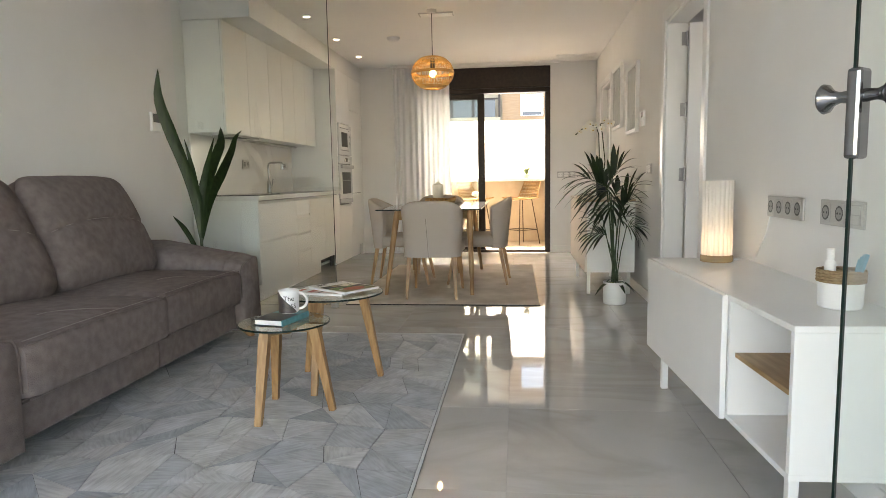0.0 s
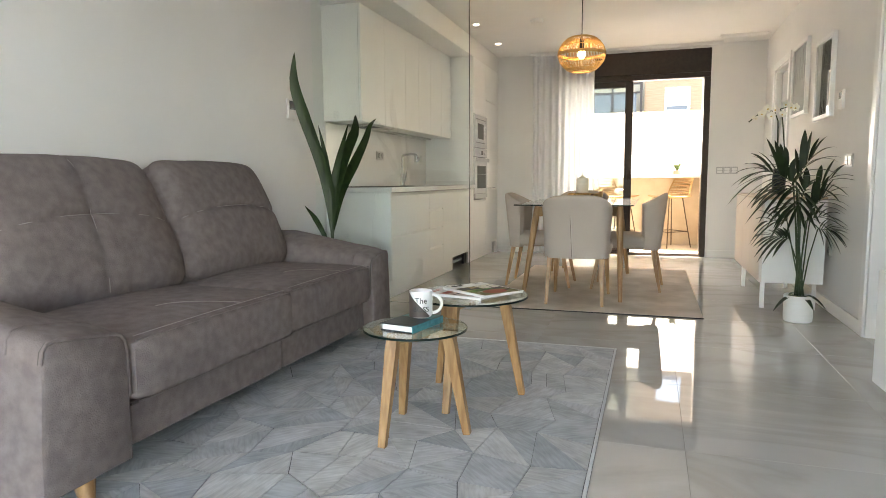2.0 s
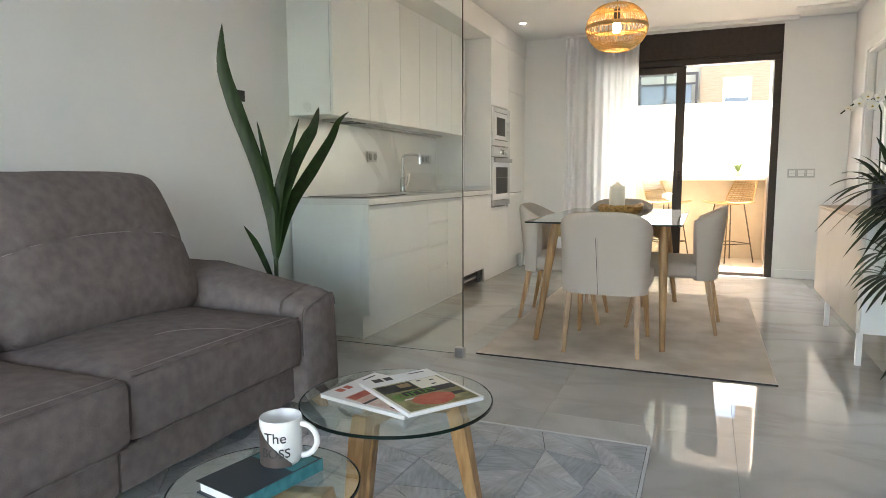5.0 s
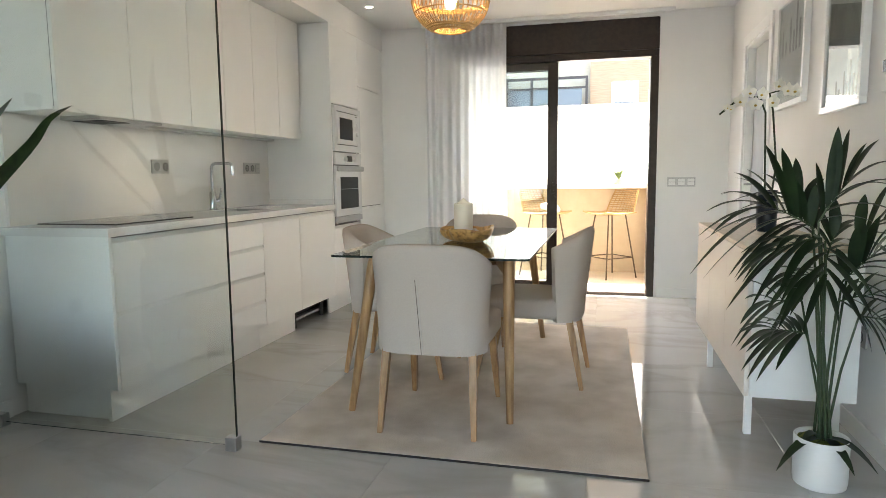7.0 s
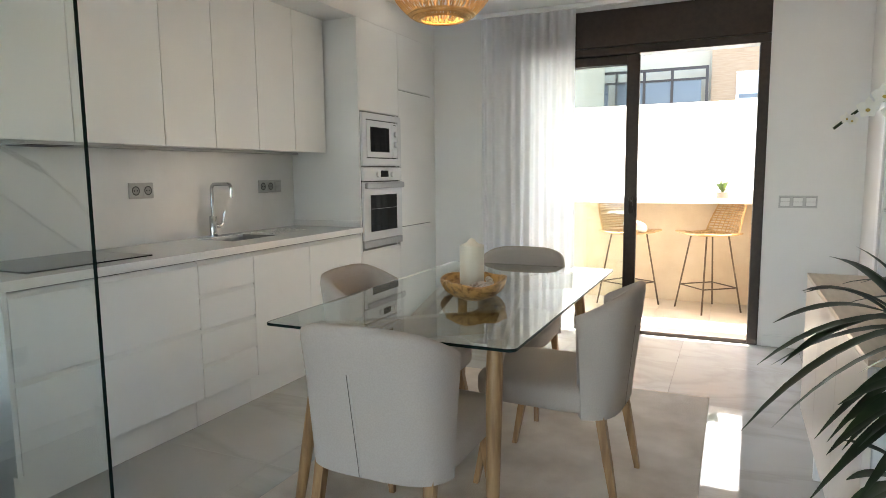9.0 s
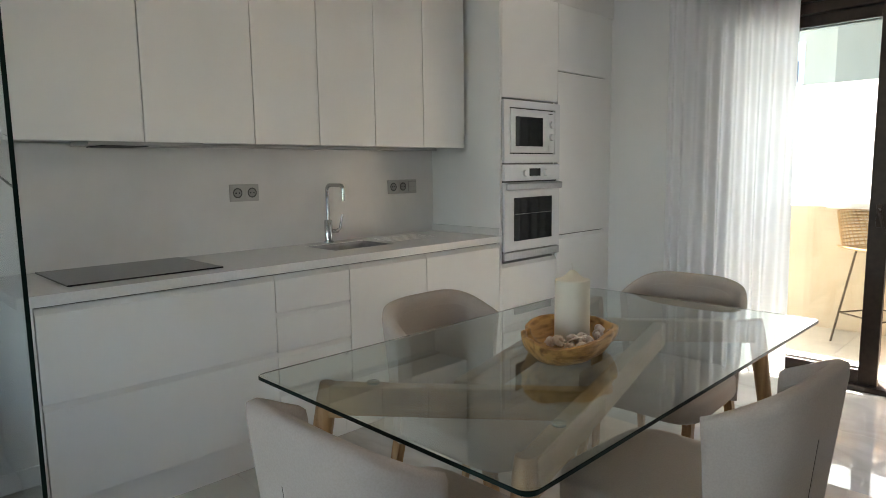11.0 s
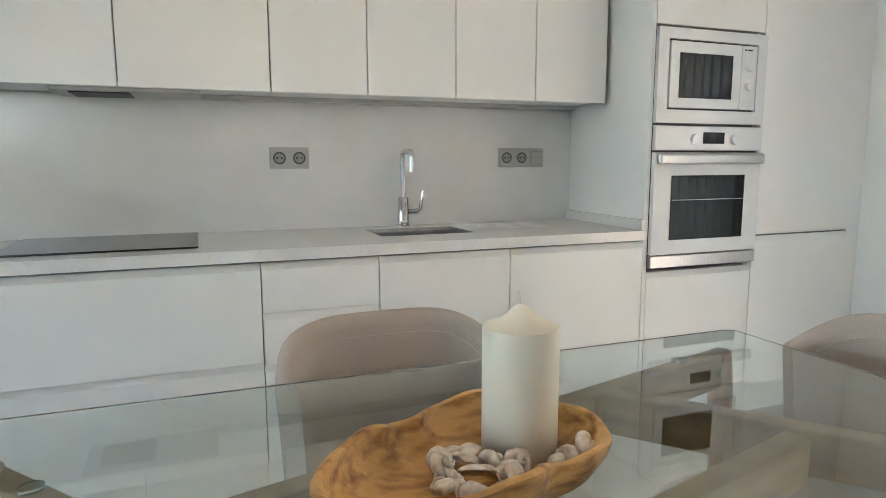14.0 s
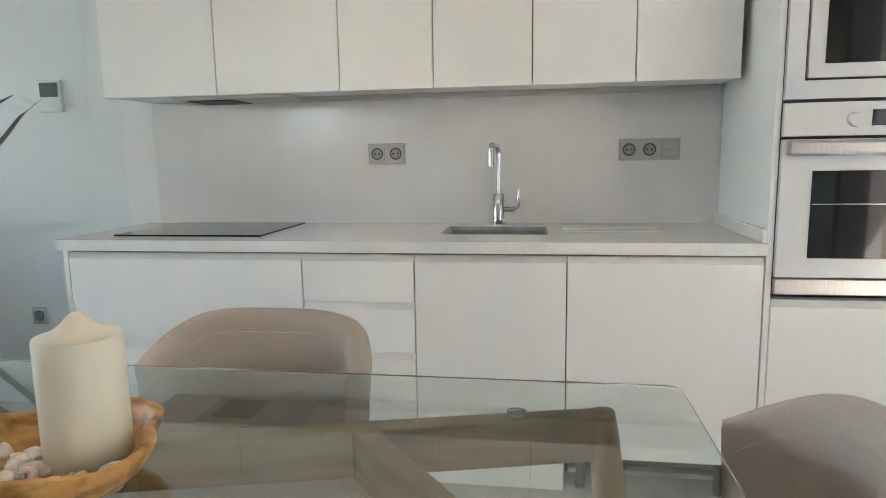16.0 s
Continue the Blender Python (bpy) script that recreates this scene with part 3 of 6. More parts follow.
def sash(x0, x1, y, st):
    s = part("sash", bmesh.new(), FR, win)
    for n_, a in (("stile", (x0, x0 + st, y, y + 0.04, 0.034, 2.12)), ("stile", (x1 - st, x1, y, y + 0.04, 0.034, 2.12)),
                  ("rail", (x0 + st, x1 - st, y + 0.002, y + 0.038, 2.055, 2.12)), ("rail", (x0 + st, x1 - st, y + 0.002, y + 0.038, 0.034, 0.115))):
        part(n_, boxm(*a, 0.003), FR, s)
    g = part("pane", boxm(x0 + st, x1 - st, y + 0.012, y + 0.026, 0.115, 2.055), M["glass"], s)
    g.visible_shadow = False
    return s


sash(WX0 + 0.07, -0.19, WY + 0.10, 0.075)
s2 = sash(WX0 + 0.075, -0.178, WY + 0.03, 0.092)
h = bmesh.new()
box(h, -0.235, -0.205, WY + 0.018, WY + 0.03, 0.93, 1.06, 0.004)
tube(h, [(-0.22, WY + 0.02, 1.03), (-0.22, WY - 0.025, 1.03), (-0.205, WY - 0.03, 0.99), (-0.18, WY - 0.03, 0.90)], 0.008, 8)
part("handle", h, FR, s2, "dark bronze turn handle", 40)

# ---- balcony and street ----
solid("balcony_floor", boxm(-3.2, 0.95, WY + WT, 10.2, -0.3, -0.012), M["grout"], "beige tiled balcony floor", "balcony floor", kind="structure")
bm = bmesh.new()
box(bm, -3.2, 0.75, 10.0, 10.15, -0.012, 0.952)
solid("balcony_parapet", bm, M["stucco"], "beige rendered balcony parapet", "parapet", kind="structure")
for x in (0.70, -3.2):
    solid("balcony_side_wall", boxm(x, x + 0.15, WY + WT, 9.999, -0.012, 2.6), M["stucco"], "beige rendered side wall of the balcony", "wall", kind="structure")
solid("balcony_slab", boxm(-3.2, 0.95, WY + WT, 9.80, 2.6, 2.8), M["wall"], "white slab of the balcony above", "balcony slab", kind="structure")
solid("parapet_shelf", boxm(-0.78, 0.699, 9.78, 10.128, 0.953, 1.0, 0.005), M["pot"], "white bar shelf along the balcony parapet", "shelf", kind="structure")
solid("privacy_screen", boxm(-3.05, 0.72, 10.13, 10.14, 0.953, 1.90), M["frost"], "frosted white privacy screen on the parapet", "screen", kind="structure")
solid("ground", boxm(-300, 300, -300, 300, -3.4, -3.2), M["street"], "grey street ground far below the balcony", "ground", kind="structure")

# apartment building across the street
bd = thing("apartment_building", (0, 25, -3.2), "cream and peach rendered apartment building across the street", "building")
part("wall", boxm(-16, -0.27, 25.4, 36, -3.2, 11), M["cream"], bd, "cream rendered wall")
part("wall", boxm(-0.27, 14, 25.0, 36, -3.2, 11), M["peach"], bd, "peach brick wall")
part("roof", boxm(-16.2, 14.2, 24.8, 36.2, 11, 11.3, 0.03), M["cream"], bd)
gal = part("glazed_gallery", boxm(-5.2, -0.34, 24.75, 25.4, 3.05, 3.35), M["cream"], bd, "dark framed glazed gallery")
for x in (-5.2, -4.2, -3.1, -2.25, -1.42, -0.42):
    part("post", boxm(x, x + 0.08, 24.76, 24.86, 3.35, 4.34), M["bronze"], gal)
part("rail", boxm(-5.2, -0.34, 24.76, 24.86, 4.34, 4.42), M["bronze"], gal)
part("rail", boxm(-5.2, -0.34, 24.765, 24.855, 4.02, 4.08), M["bronze"], gal)
for x in (-5.12, -4.12, -3.02, -2.17, -1.34):
    part("pane", boxm(x, x + 0.80, 24.80, 24.82, 3.36, 4.02), M["wglass"], gal)
for x0, x1, z0, z1 in ((0.43, 1.29, 3.38, 4.2), (3.2, 4.4, 3.38, 4.4), (0.43, 1.29, 6.4, 7.4), (3.2, 4.4, 6.4, 7.4), (-8.6, -7.4, 3.2, 4.6), (-3.2, -2.0, 6.4, 7.6)):
    yb = 25.0 if x0 > -0.27 else 25.4
    w = part("window", boxm(x0, x1, yb - 0.03, yb, z0, z1), M["trim"], bd, "white shuttered window")
    for k in range(9):
        z = z0 + 0.18 + (z1 - z0 - 0.2) * k / 9
        part("slat", boxm(x0 + 0.06, x1 - 0.06, yb - 0.05, yb - 0.032, z, z + (z1 - z0) / 11), M["trim"], w)
    part("pane", boxm(x0 + 0.08, x1 - 0.08, yb - 0.045, yb - 0.032, z0 + 0.03, z0 + 0.15), M["wglass"], w)
far = thing("neighbour_house", (-12, 21, -3.2), "pale rendered house beyond the street", "house")
part("wall", boxm(-9.0, -3.3, 20, 24, -3.2, 4.9), M["cream"], far)
part("roof", boxm(-9.1, -3.2, 19.9, 24.1, 4.9, 5.1, 0.02), M["stucco"], far)
wv = part("window", boxm(-4.6, -3.9, 19.97, 20.0, 3.0, 3.9), M["trim"], far)
part("pane", boxm(-4.5, -4.0, 19.95, 19.968, 3.05, 3.5), M["wglass"], wv)

# ---- kitchen ----
KX, KF = -2.412, -1.85       # back and front faces of the base units
solid("backsplash", boxm(LX, -2.412, 4.918, 7.278, 0.86, 1.405), M["splash"], "pale grey quartz backsplash panel", "backsplash", kind="structure")


def front(parent, y0, y1, z0, z1, groove="top"):
    """A lacquered handleless front with a bevelled finger lip along one edge."""
    d = part("door", boxm(KF - 0.02, KF, y0 + 0.002, y1 - 0.002, z0, z1 - (0.022 if groove == "top" else 0.0), 0.0015), M["cab"], parent)
    if groove == "top":
        b = bmesh.new()
        a = [(KF - 0.02, z1 - 0.022), (KF, z1 - 0.022), (KF - 0.012, z1 - 0.002), (KF - 0.02, z1 - 0.002)]
        va, vb = [b.verts.new((x, y0 + 0.0015, z)) for x, z in a], [b.verts.new((x, y1 - 0.0015, z)) for x, z in a]
        b.faces.new(va), b.faces.new(vb[::-1])
        for i in range(4):
            b.faces.new((va[i], vb[i], vb[(i + 1) % 4], va[(i + 1) % 4]))
        part("finger_lip", b, M["cab"], d)
    return d


def base_unit(y0, y1, splits, label, plinth=True):
    u = thing("base_cabinet", (KX, y0, 0), label, "cabinet", "kitchen base cabinets")
    part("body", boxm(KX + 0.002, KF - 0.022, y0 + 0.001, y1 - 0.001, 0.152, 0.848), M["carcass"], u)
    for z0, z1 in zip(splits, splits[1:]):
        front(u, y0, y1, z0, z1)
    if plinth:
        part("plinth", boxm(-1.93, -1.912, y0 + 0.001, y1 - 0.001, 0.0, 0.151), M["cab"], u)
    return u


u = base_unit(4.905, 5.79, (0.155, 0.512, 0.842), "white handleless cabinet with two deep drawers")
part("end_panel", boxm(KX, KF, 4.885, 4.9035, 0.155, 0.849, 0.0015), M["cab"], u)
part("plinth_return", boxm(KX, -1.931, 4.93, 4.948, 0.0, 0.151), M["cab"], u)
base_unit(5.79, 6.182, (0.155, 0.327, 0.502, 0.677, 0.842), "white handleless cabinet with four drawers")
base_unit(6.182, 6.682, (0.155, 0.842), "white handleless sink cabinet with one door", True)
dw = base_unit(6.682, 7.277, (0.155, 0.842), "white panelled dishwasher front with open plinth", False)
part("toe_rail", boxm(-2.0, -1.96, 6.70, 7.26, 0.045, 0.062), M["steel"], dw)
part("toe_back", boxm(-2.06, -2.05, 6.69, 7.27, 0.0, 0.15), M["dark"], dw)
for y in (6.74, 7.20):
    part("foot", tube(bmesh.new(), [(-1.95, y, 0.0), (-1.95, y, 0.15)], 0.016, 10), M["dark"], dw, smooth=40)

# worktop with a hole for the sink
WZ0, WZt = 0.85, 0.888
SX0, SX1, SY0, SY1 = -2.31, -2.035, 6.24, 6.622
wt = thing("worktop", (KX, 4.865, WZ0), "pale speckled quartz kitchen worktop with drainer grooves", "worktop")
bm = bmesh.new()
xf = -1.832
outer = [(KX, 4.865), (xf, 4.865), (xf, 7.279), (KX, 7.279)]
inner = [(SX0, SY0), (SX1, SY0), (SX1, SY1), (SX0, SY1)]
rings = {}
for z in (WZ0, WZt):
    o, i_ = [bm.verts.new((x, y, z)) for x, y in outer], [bm.verts.new((x, y, z)) for x, y in inner]
    rings[z] = (o, i_)
    for k in range(4):
        bm.faces.new((o[k], o[(k + 1) % 4], i_[(k + 1) % 4], i_[k]))
for w_ in (0, 1):
    a, b = rings[WZ0][w_], rings[WZt][w_]
    for k in range(4):
        bm.faces.new((a[k], a[(k + 1) % 4], b[(k + 1) % 4], b[k]))
part("slab", bm, M["quartz"], wt)
part("upstand", boxm(KX + 0.001, xf - 0.01, 7.262, 7.278, WZt, 0.93, 0.002), M["quartz"], wt)
for k in range(5):
    x = -2.31 + 0.045 * k
    part("drainer_rib", boxm(x, x + 0.012, 6.68, 7.02, WZt, WZt + 0.0025, 0.001), M["quartz"], wt)

sink = thing("sink", (-2.17, 6.43, 0.72), "undermounted stainless steel sink bowl", "sink")
bm = bmesh.new()
n = 4
for (za, ea), (zb, eb) in zip(((0.886, 0.0), (0.872, 0.004), (0.74, 0.012)), ((0.872, 0.004), (0.74, 0.012), (0.735, 0.06))):
    ra = [bm.verts.new((x, y, za)) for x, y in ((SX0 + 0.003 + ea, SY0 + 0.003 + ea), (SX1 - 0.003 - ea, SY0 + 0.003 + ea), (SX1 - 0.003 - ea, SY1 - 0.003 - ea), (SX0 + 0.003 + ea, SY1 - 0.003 - ea))]
    rb = [bm.verts.new((x, y, zb)) for x, y in ((SX0 + 0.003 + eb, SY0 + 0.003 + eb), (SX1 - 0.003 - eb, SY0 + 0.003 + eb), (SX1 - 0.003 - eb, SY1 - 0.003 - eb), (SX0 + 0.003 + eb, SY1 - 0.003 - eb))]
    for k in range(4):
        bm.faces.new((ra[k], ra[(k + 1) % 4], rb[(k + 1) % 4], rb[k]))
    last = rb
bm.faces.new(last)
part("bowl", bm, M["sinksteel"], sink)
part("drain", lathe(bmesh.new(), [(0.0, 0.006), (0.03, 0.006), (0.035, 0.0)], (-2.17, 6.43, 0.735), 20), M["chrome"], sink, smooth=40)

tap = thing("kitchen_tap", (-2.365, 6.43, WZt), "chrome swan-neck mixer tap with side lever", "tap")
part("base", lathe(bmesh.new(), [(0.0, 0.0), (0.026, 0.0), (0.026, 0.008), (0.022, 0.012), (0.022, 0.12), (0.018, 0.125), (0.0, 0.125)], (-2.365, 6.43, WZt), 20), M["chrome"], tap, smooth=40)
pts = [(-2.365, 6.43, WZt + 0.12), (-2.365, 6.43, WZt + 0.28)]
for k in range(1, 6):
    a = math.pi / 2 * k / 5
    pts.append((-2.365 + 0.035 * (1 - math.cos(a)), 6.43 - 0.006 * k / 5, WZt + 0.28 + 0.035 * math.sin(a)))
pts += [(-2.22, 6.415, WZt + 0.315)]
for k in range(1, 5):
    a = math.pi / 2 * k / 4
    pts.append((-2.22 + 0.022 * math.sin(a), 6.414, WZt + 0.293 + 0.022 * math.cos(a)))
pts.append((-2.198, 6.413, WZt + 0.235))
part("spout", tube(bmesh.new(), pts, 0.0105, 12), M["chrome"], tap, smooth=40)
part("lever", tube(bmesh.new(), [(-2.365, 6.45, WZt + 0.06), (-2.365, 6.488, WZt + 0.06), (-2.36, 6.505, WZt + 0.075), (-2.35, 6.515, WZt + 0.15)], [0.012, 0.012, 0.009, 0.006], 10), M["chrome"], tap, smooth=40)

hb = thing("induction_hob", (-2.2, 5.275, WZt), "black glass induction hob set on the worktop", "hob")
part("glass_plate", boxm(-2.378, -1.935, 5.03, 5.607, WZt + 0.0005, WZt + 0.007, 0.002), M["hob"], hb)

# wall cabinets
UX, seams = -2.10, (4.92, 5.39, 5.87, 6.216, 6.565, 6.913, 7.252)
for y0, y1 in zip(seams, seams[1:]):
    u = thing("wall_cabinet", (LX, y0, 1.40), "white handleless wall cabinet over the worktop", "cabinet", "kitchen wall cabinets")
    part("body", boxm(LX + 0.002, UX - 0.024, y0 + 0.001, y1 - 0.001, 1.424, 2.299), M["carcass"], u)
    part("underside", boxm(LX + 0.002, UX - 0.021, y0 + 0.001, y1 - 0.001, 1.412, 1.4235), M["cab"], u)
    part("door", boxm(UX - 0.02, UX, y0 + 0.0022, y1 - 0.0022, 1.405, 2.298, 0.0015), M["cab"], u)
    for ye, s_ in ((seams[0], -1), (seams[-1], 1)):
        if ye in (y0, y1):
            part("end_panel", boxm(LX + 0.002, UX - 0.0205, ye - 0.0004 if s_ < 0 else ye - 0.0009, ye + 0.0009 if s_ < 0 else ye + 0.0004, 1.412, 2.299), M["cab"], u)
solid("light_pelmet", boxm(-2.40, -2.33, 5.62, 7.24, 1.395, 1.4115, 0.002), M["silver"], "thin grey light strip under the wall cabinets", "light strip")
hd = thing("cooker_hood", (-2.25, 5.4, 1.39), "slim dark extractor hood under the wall cabinets", "hood")
part("plate", boxm(-2.36, -2.125, 5.19, 5.64, 1.392, 1.4115, 0.002), M["silver"], hd)
part("filter", boxm(-2.33, -2.15, 5.24, 5.42, 1.388, 1.3915), M["dark"], hd)

# tall units
TO, TF = (7.279, 7.853), (7.853, 8.44)
u = thing("oven_cabinet", (KX, TO[0], 0), "tall white cabinet housing oven and microwave", "cabinet", "tall kitchen cabinets")
part("side_panel", boxm(KX, KF, TO[0], TO[0] + 0.018, 0.152, 2.30, 0.001), M["cab"], u)
part("side_panel", boxm(KX, KF - 0.022, TO[1] - 0.018, TO[1], 0.152, 2.30), M["cab"], u)
part("body", boxm(KX, KX + 0.018, TO[0] + 0.018, TO[1] - 0.018, 0.152, 2.30), M["carcass"], u)
for z in (0.152, 0.70, 1.305, 1.68, 2.28):
    part("shelf", boxm(KX + 0.018, KF - 0.022, TO[0] + 0.018, TO[1] - 0.018, z, z + 0.016), M["carcass"], u)
front(u, TO[0] + 0.018, TO[1], 0.155, 0.712)
front(u, TO[0] + 0.018, TO[1], 1.69, 2.30, "")
part("plinth", boxm(-1.93, -1.912, TO[0], TO[1], 0.0, 0.151), M["cab"], u)
u = thing("fridge_cabinet", (KX, TF[0], 0), "tall white cabinet with built-in fridge doors", "cabinet", "tall kitchen cabinets")
part("body", boxm(KX, KF - 0.022, TF[0] + 0.001, TF[1], 0.152, 2.30), M["carcass"], u)
front(u, TF[0], TF[1] - 0.004, 0.155, 0.838)
front(u, TF[0], TF[1] - 0.004, 0.845, 1.883, "")
front(u, TF[0], TF[1] - 0.004, 1.89, 2.30, "")
part("plinth", boxm(-1.93, -1.912, TF[0], TF[1], 0.0, 0.151), M["cab"], u)
part("filler", boxm(KF - 0.04, KF - 0.012, TF[1], WY, 0.0, 2.30), M["cab"], u)

OY0, OY1 = 7.299, 7.851
ov = thing("oven", (KF, OY0, 0.727), "white glass built-in oven with steel handle", "oven")
part("chassis", boxm(-2.35, KF - 0.001, OY0 + 0.01, OY1 - 0.01, 0.735, 1.30), M["dark"], ov)
part("control_panel", boxm(KF, KF + 0.02, OY0, OY1, 1.205, 1.302, 0.003), M["appl"], ov)
part("display", boxm(KF + 0.02, KF + 0.0215, 7.535, 7.645, 1.232, 1.278), M["black"], ov)
for y in (7.49, 7.695):
    b = bmesh.new()
    tube(b, [(KF + 0.02, y, 1.25), (KF + 0.036, y, 1.25)], [0.021, 0.019], 20)
    part("knob", b, M["appl"], ov, "round white knob", 40)
dr_ = part("oven_door", boxm(KF, KF + 0.02, OY0, OY1, 0.785, 1.197, 0.003), M["appl"], ov)
part("window", boxm(KF + 0.0205, KF + 0.0225, 7.385, 7.765, 0.845, 1.105), M["black"], dr_, "dark glass oven window")
part("rack_line", boxm(KF + 0.0228, KF + 0.0233, 7.39, 7.76, 1.005, 1.008), M["silver"], dr_)
part("handle", boxm(KF + 0.022, KF + 0.05, OY0 + 0.005, OY1 - 0.005, 1.15, 1.194, 0.01), M["steel"], dr_, "wide steel handle")
part("bottom_trim", boxm(KF, KF + 0.021, OY0, OY1, 0.732, 0.781, 0.003), M["steel"], ov, "steel bottom trim")
bdg = part("badge", lathe(bmesh.new(), [(0.007, 0), (0.010, 0), (0.010, 0.001), (0.007, 0.001), (0.007, 0)], (0, 0, 0), 20), M["silver"], dr_)
bdg.matrix_basis = pose(0.0205, 0.275, 0.075, 0, 90, 0)

mw = thing("microwave", (KF, OY0, 1.315), "white built-in microwave with dark window", "microwave")
part("chassis", boxm(-2.25, KF - 0.001, OY0 + 0.01, OY1 - 0.01, 1.325, 1.665), M["dark"], mw)
b = bmesh.new()
for a in ((OY0, OY1, 1.312, 1.364), (OY0, OY1, 1.634, 1.676), (OY0, OY0 + 0.05, 1.364, 1.634), (OY1 - 0.05, OY1, 1.364, 1.634)):
    box(b, KF, KF + 0.018, *a)
part("surround", b, M["appl"], mw, "white surround")
part("gap", boxm(KF, KF + 0.002, OY0 + 0.05, OY1 - 0.05, 1.364, 1.634), M["dark"], mw)
dr_ = part("door", boxm(KF + 0.002, KF + 0.021, OY0 + 0.057, OY1 - 0.14, 1.371, 1.627, 0.003), M["appl"], mw)
part("window", boxm(KF + 0.0212, KF + 0.0225, OY0 + 0.10, OY1 - 0.185, 1.41, 1.583), M["black"], dr_, "dark glass window")
pn = part("control_strip", boxm(KF + 0.002, KF + 0.021, OY1 - 0.1385, OY1 - 0.057, 1.371, 1.627, 0.003), M["appl"], mw)
for z in (1.545, 1.468):
    part("dial", tube(bmesh.new(), [(KF + 0.021, OY1 - 0.097, z), (KF + 0.036, OY1 - 0.097, z)], [0.022, 0.019], 20), M["appl"], pn, "white dial", 40)
part("push_button", boxm(KF + 0.021, KF + 0.024, OY1 - 0.128, OY1 - 0.068, 1.385, 1.412, 0.002), M["appl"], pn)
for k in range(2):
    part("mark", boxm(KF + 0.021, KF + 0.0214, OY1 - 0.125 + 0.016 * k, OY1 - 0.113 + 0.03 * k, 1.607, 1.613), M["dark"], pn)


# ---- sockets and switches ----
def outlet(at, face, width, n, label, style="socket", plate="silver", h=0.085):
    """A wall plate with n round sockets or rocker switches; face is the wall's outward normal along an axis."""
    o = thing("wall_socket" if style == "socket" else "light_switch", (0, 0, 0), label, "socket" if style == "socket" else "switch")
    part("plate", boxm(-width / 2, width / 2, -0.009, 0, -h / 2, h / 2, 0.003), M[plate], o)
    for k in range(n):
        x = -width / 2 + width * (k + 0.5) / n
        w = min(width / n * 0.42, h * 0.36)
        if style == "socket" and not (n == 3 and k == 2):
            part("insert", boxm(x - w, x + w, -0.012, -0.0092, -w, w, 0.002), M["silver"], o)
            part("cup", tube(bmesh.new(), [(x, -0.0122, 0), (x, -0.0126, 0)], w * 0.82, 20), M["cup"], o)
            part("core", tube(bmesh.new(), [(x, -0.0127, 0), (x, -0.0130, 0)], w * 0.62, 20), M["cupc"], o)
            for dx in (-1, 1):
                part("hole", tube(bmesh.new(), [(x + dx * w * 0.3, -0.0131, 0), (x + dx * w * 0.3, -0.0134, 0)], w * 0.13, 8), M["dark"], o)
        else:
            face_ = M["trim" if plate == "plate" else plate]
            part("insert", boxm(x - w, x + w, -0.0102, -0.0092, -w, w), M["cupc"], o)
            part("rocker", boxm(x - w + 0.002, x + w - 0.002, -0.0135, -0.0104, -w + 0.002, -0.001, 0.0015), face_, o)
            part("rocker", boxm(x - w + 0.002, x + w - 0.002, -0.0135, -0.0104, 0.001, w - 0.002, 0.0015), face_, o)
    rz = {"+x": 90, "-x": -90, "-y": 0}[face]
    o.matrix_basis = pose(*at, 0, 0, rz)
    return o


outlet((-2.4115, 5.964, 1.177), "+x", 0.156, 2, "silver double socket on the kitchen backsplash")
outlet((-2.4115, 7.013, 1.178), "+x", 0.23, 3, "silver double socket and switch on the backsplash")
outlet((LX + 0.0005, 4.245, 0.445), "+x", 0.082, 1, "grey single socket low on the white wall")
outlet((0.90, WY - 0.0005, 1.033), "-y", 0.235, 3, "triple light switch beside the balcony door", "switch", "plate")
outlet((RX - 0.0005, 5.43, 0.43), "-x", 0.085, 1, "grey socket low on the wall behind the palm")
outlet((RX - 0.0005, 5.09, 1.05), "-x", 0.16, 2, "white double switch beside the door frame", "switch", "plate")
outlet((RX - 0.0005, 2.517, 0.863), "-x", 0.33, 4, "grey four-gang socket above the television unit")
outlet((RX - 0.0005, 2.085, 0.863), "-x", 0.27, 3, "grey three-gang socket above the television unit")

th = thing("thermostat", (LX, 4.42, 1.39), "white wall thermostat with a dark display", "thermostat")
part("case", boxm(LX, LX + 0.022, 4.365, 4.480, 1.386, 1.526, 0.004), M["pot"], th)
part("display", boxm(LX + 0.022, LX + 0.0235, 4.378, 4.467, 1.452, 1.514), M["lcd"], th)
kp = thing("wall_keypad", (RX, 5.33, 1.48), "small white wall panel beside the picture", "wall panel")
part("case", boxm(RX - 0.02, RX, 5.285, 5.375, 1.40, 1.53, 0.004), M["pot"], kp)
part("display", boxm(RX - 0.0215, RX - 0.02, 5.30, 5.36, 1.47, 1.515), M["lcd"], kp)

# ---- ceiling fittings ----
for y in (5.74, 6.71, 7.68):
    s = thing("ceiling_spotlight", (-1.66, y, CZ), "small round recessed ceiling spotlight, lit", "spotlight", "ceiling spotlights")
    part("rim", lathe(bmesh.new(), [(0.030, 0.0), (0.043, 0.0), (0.043, -0.004), (0.030, -0.006), (0.030, 0.0)], (-1.66, y, CZ), 24), M["trim"], s, smooth=40)
    part("lens", lathe(bmesh.new(), [(0.0, -0.003), (0.030, -0.003)], (-1.66, y, CZ), 24), M["spot"], s)
v = thing("ceiling_vent", (-0.48, 5.86, CZ), "white rectangular ceiling air grille", "vent")
part("frame", boxm(-0.64, -0.32, 5.80, 5.92, CZ - 0.012, CZ, 0.003), M["silver"], v)
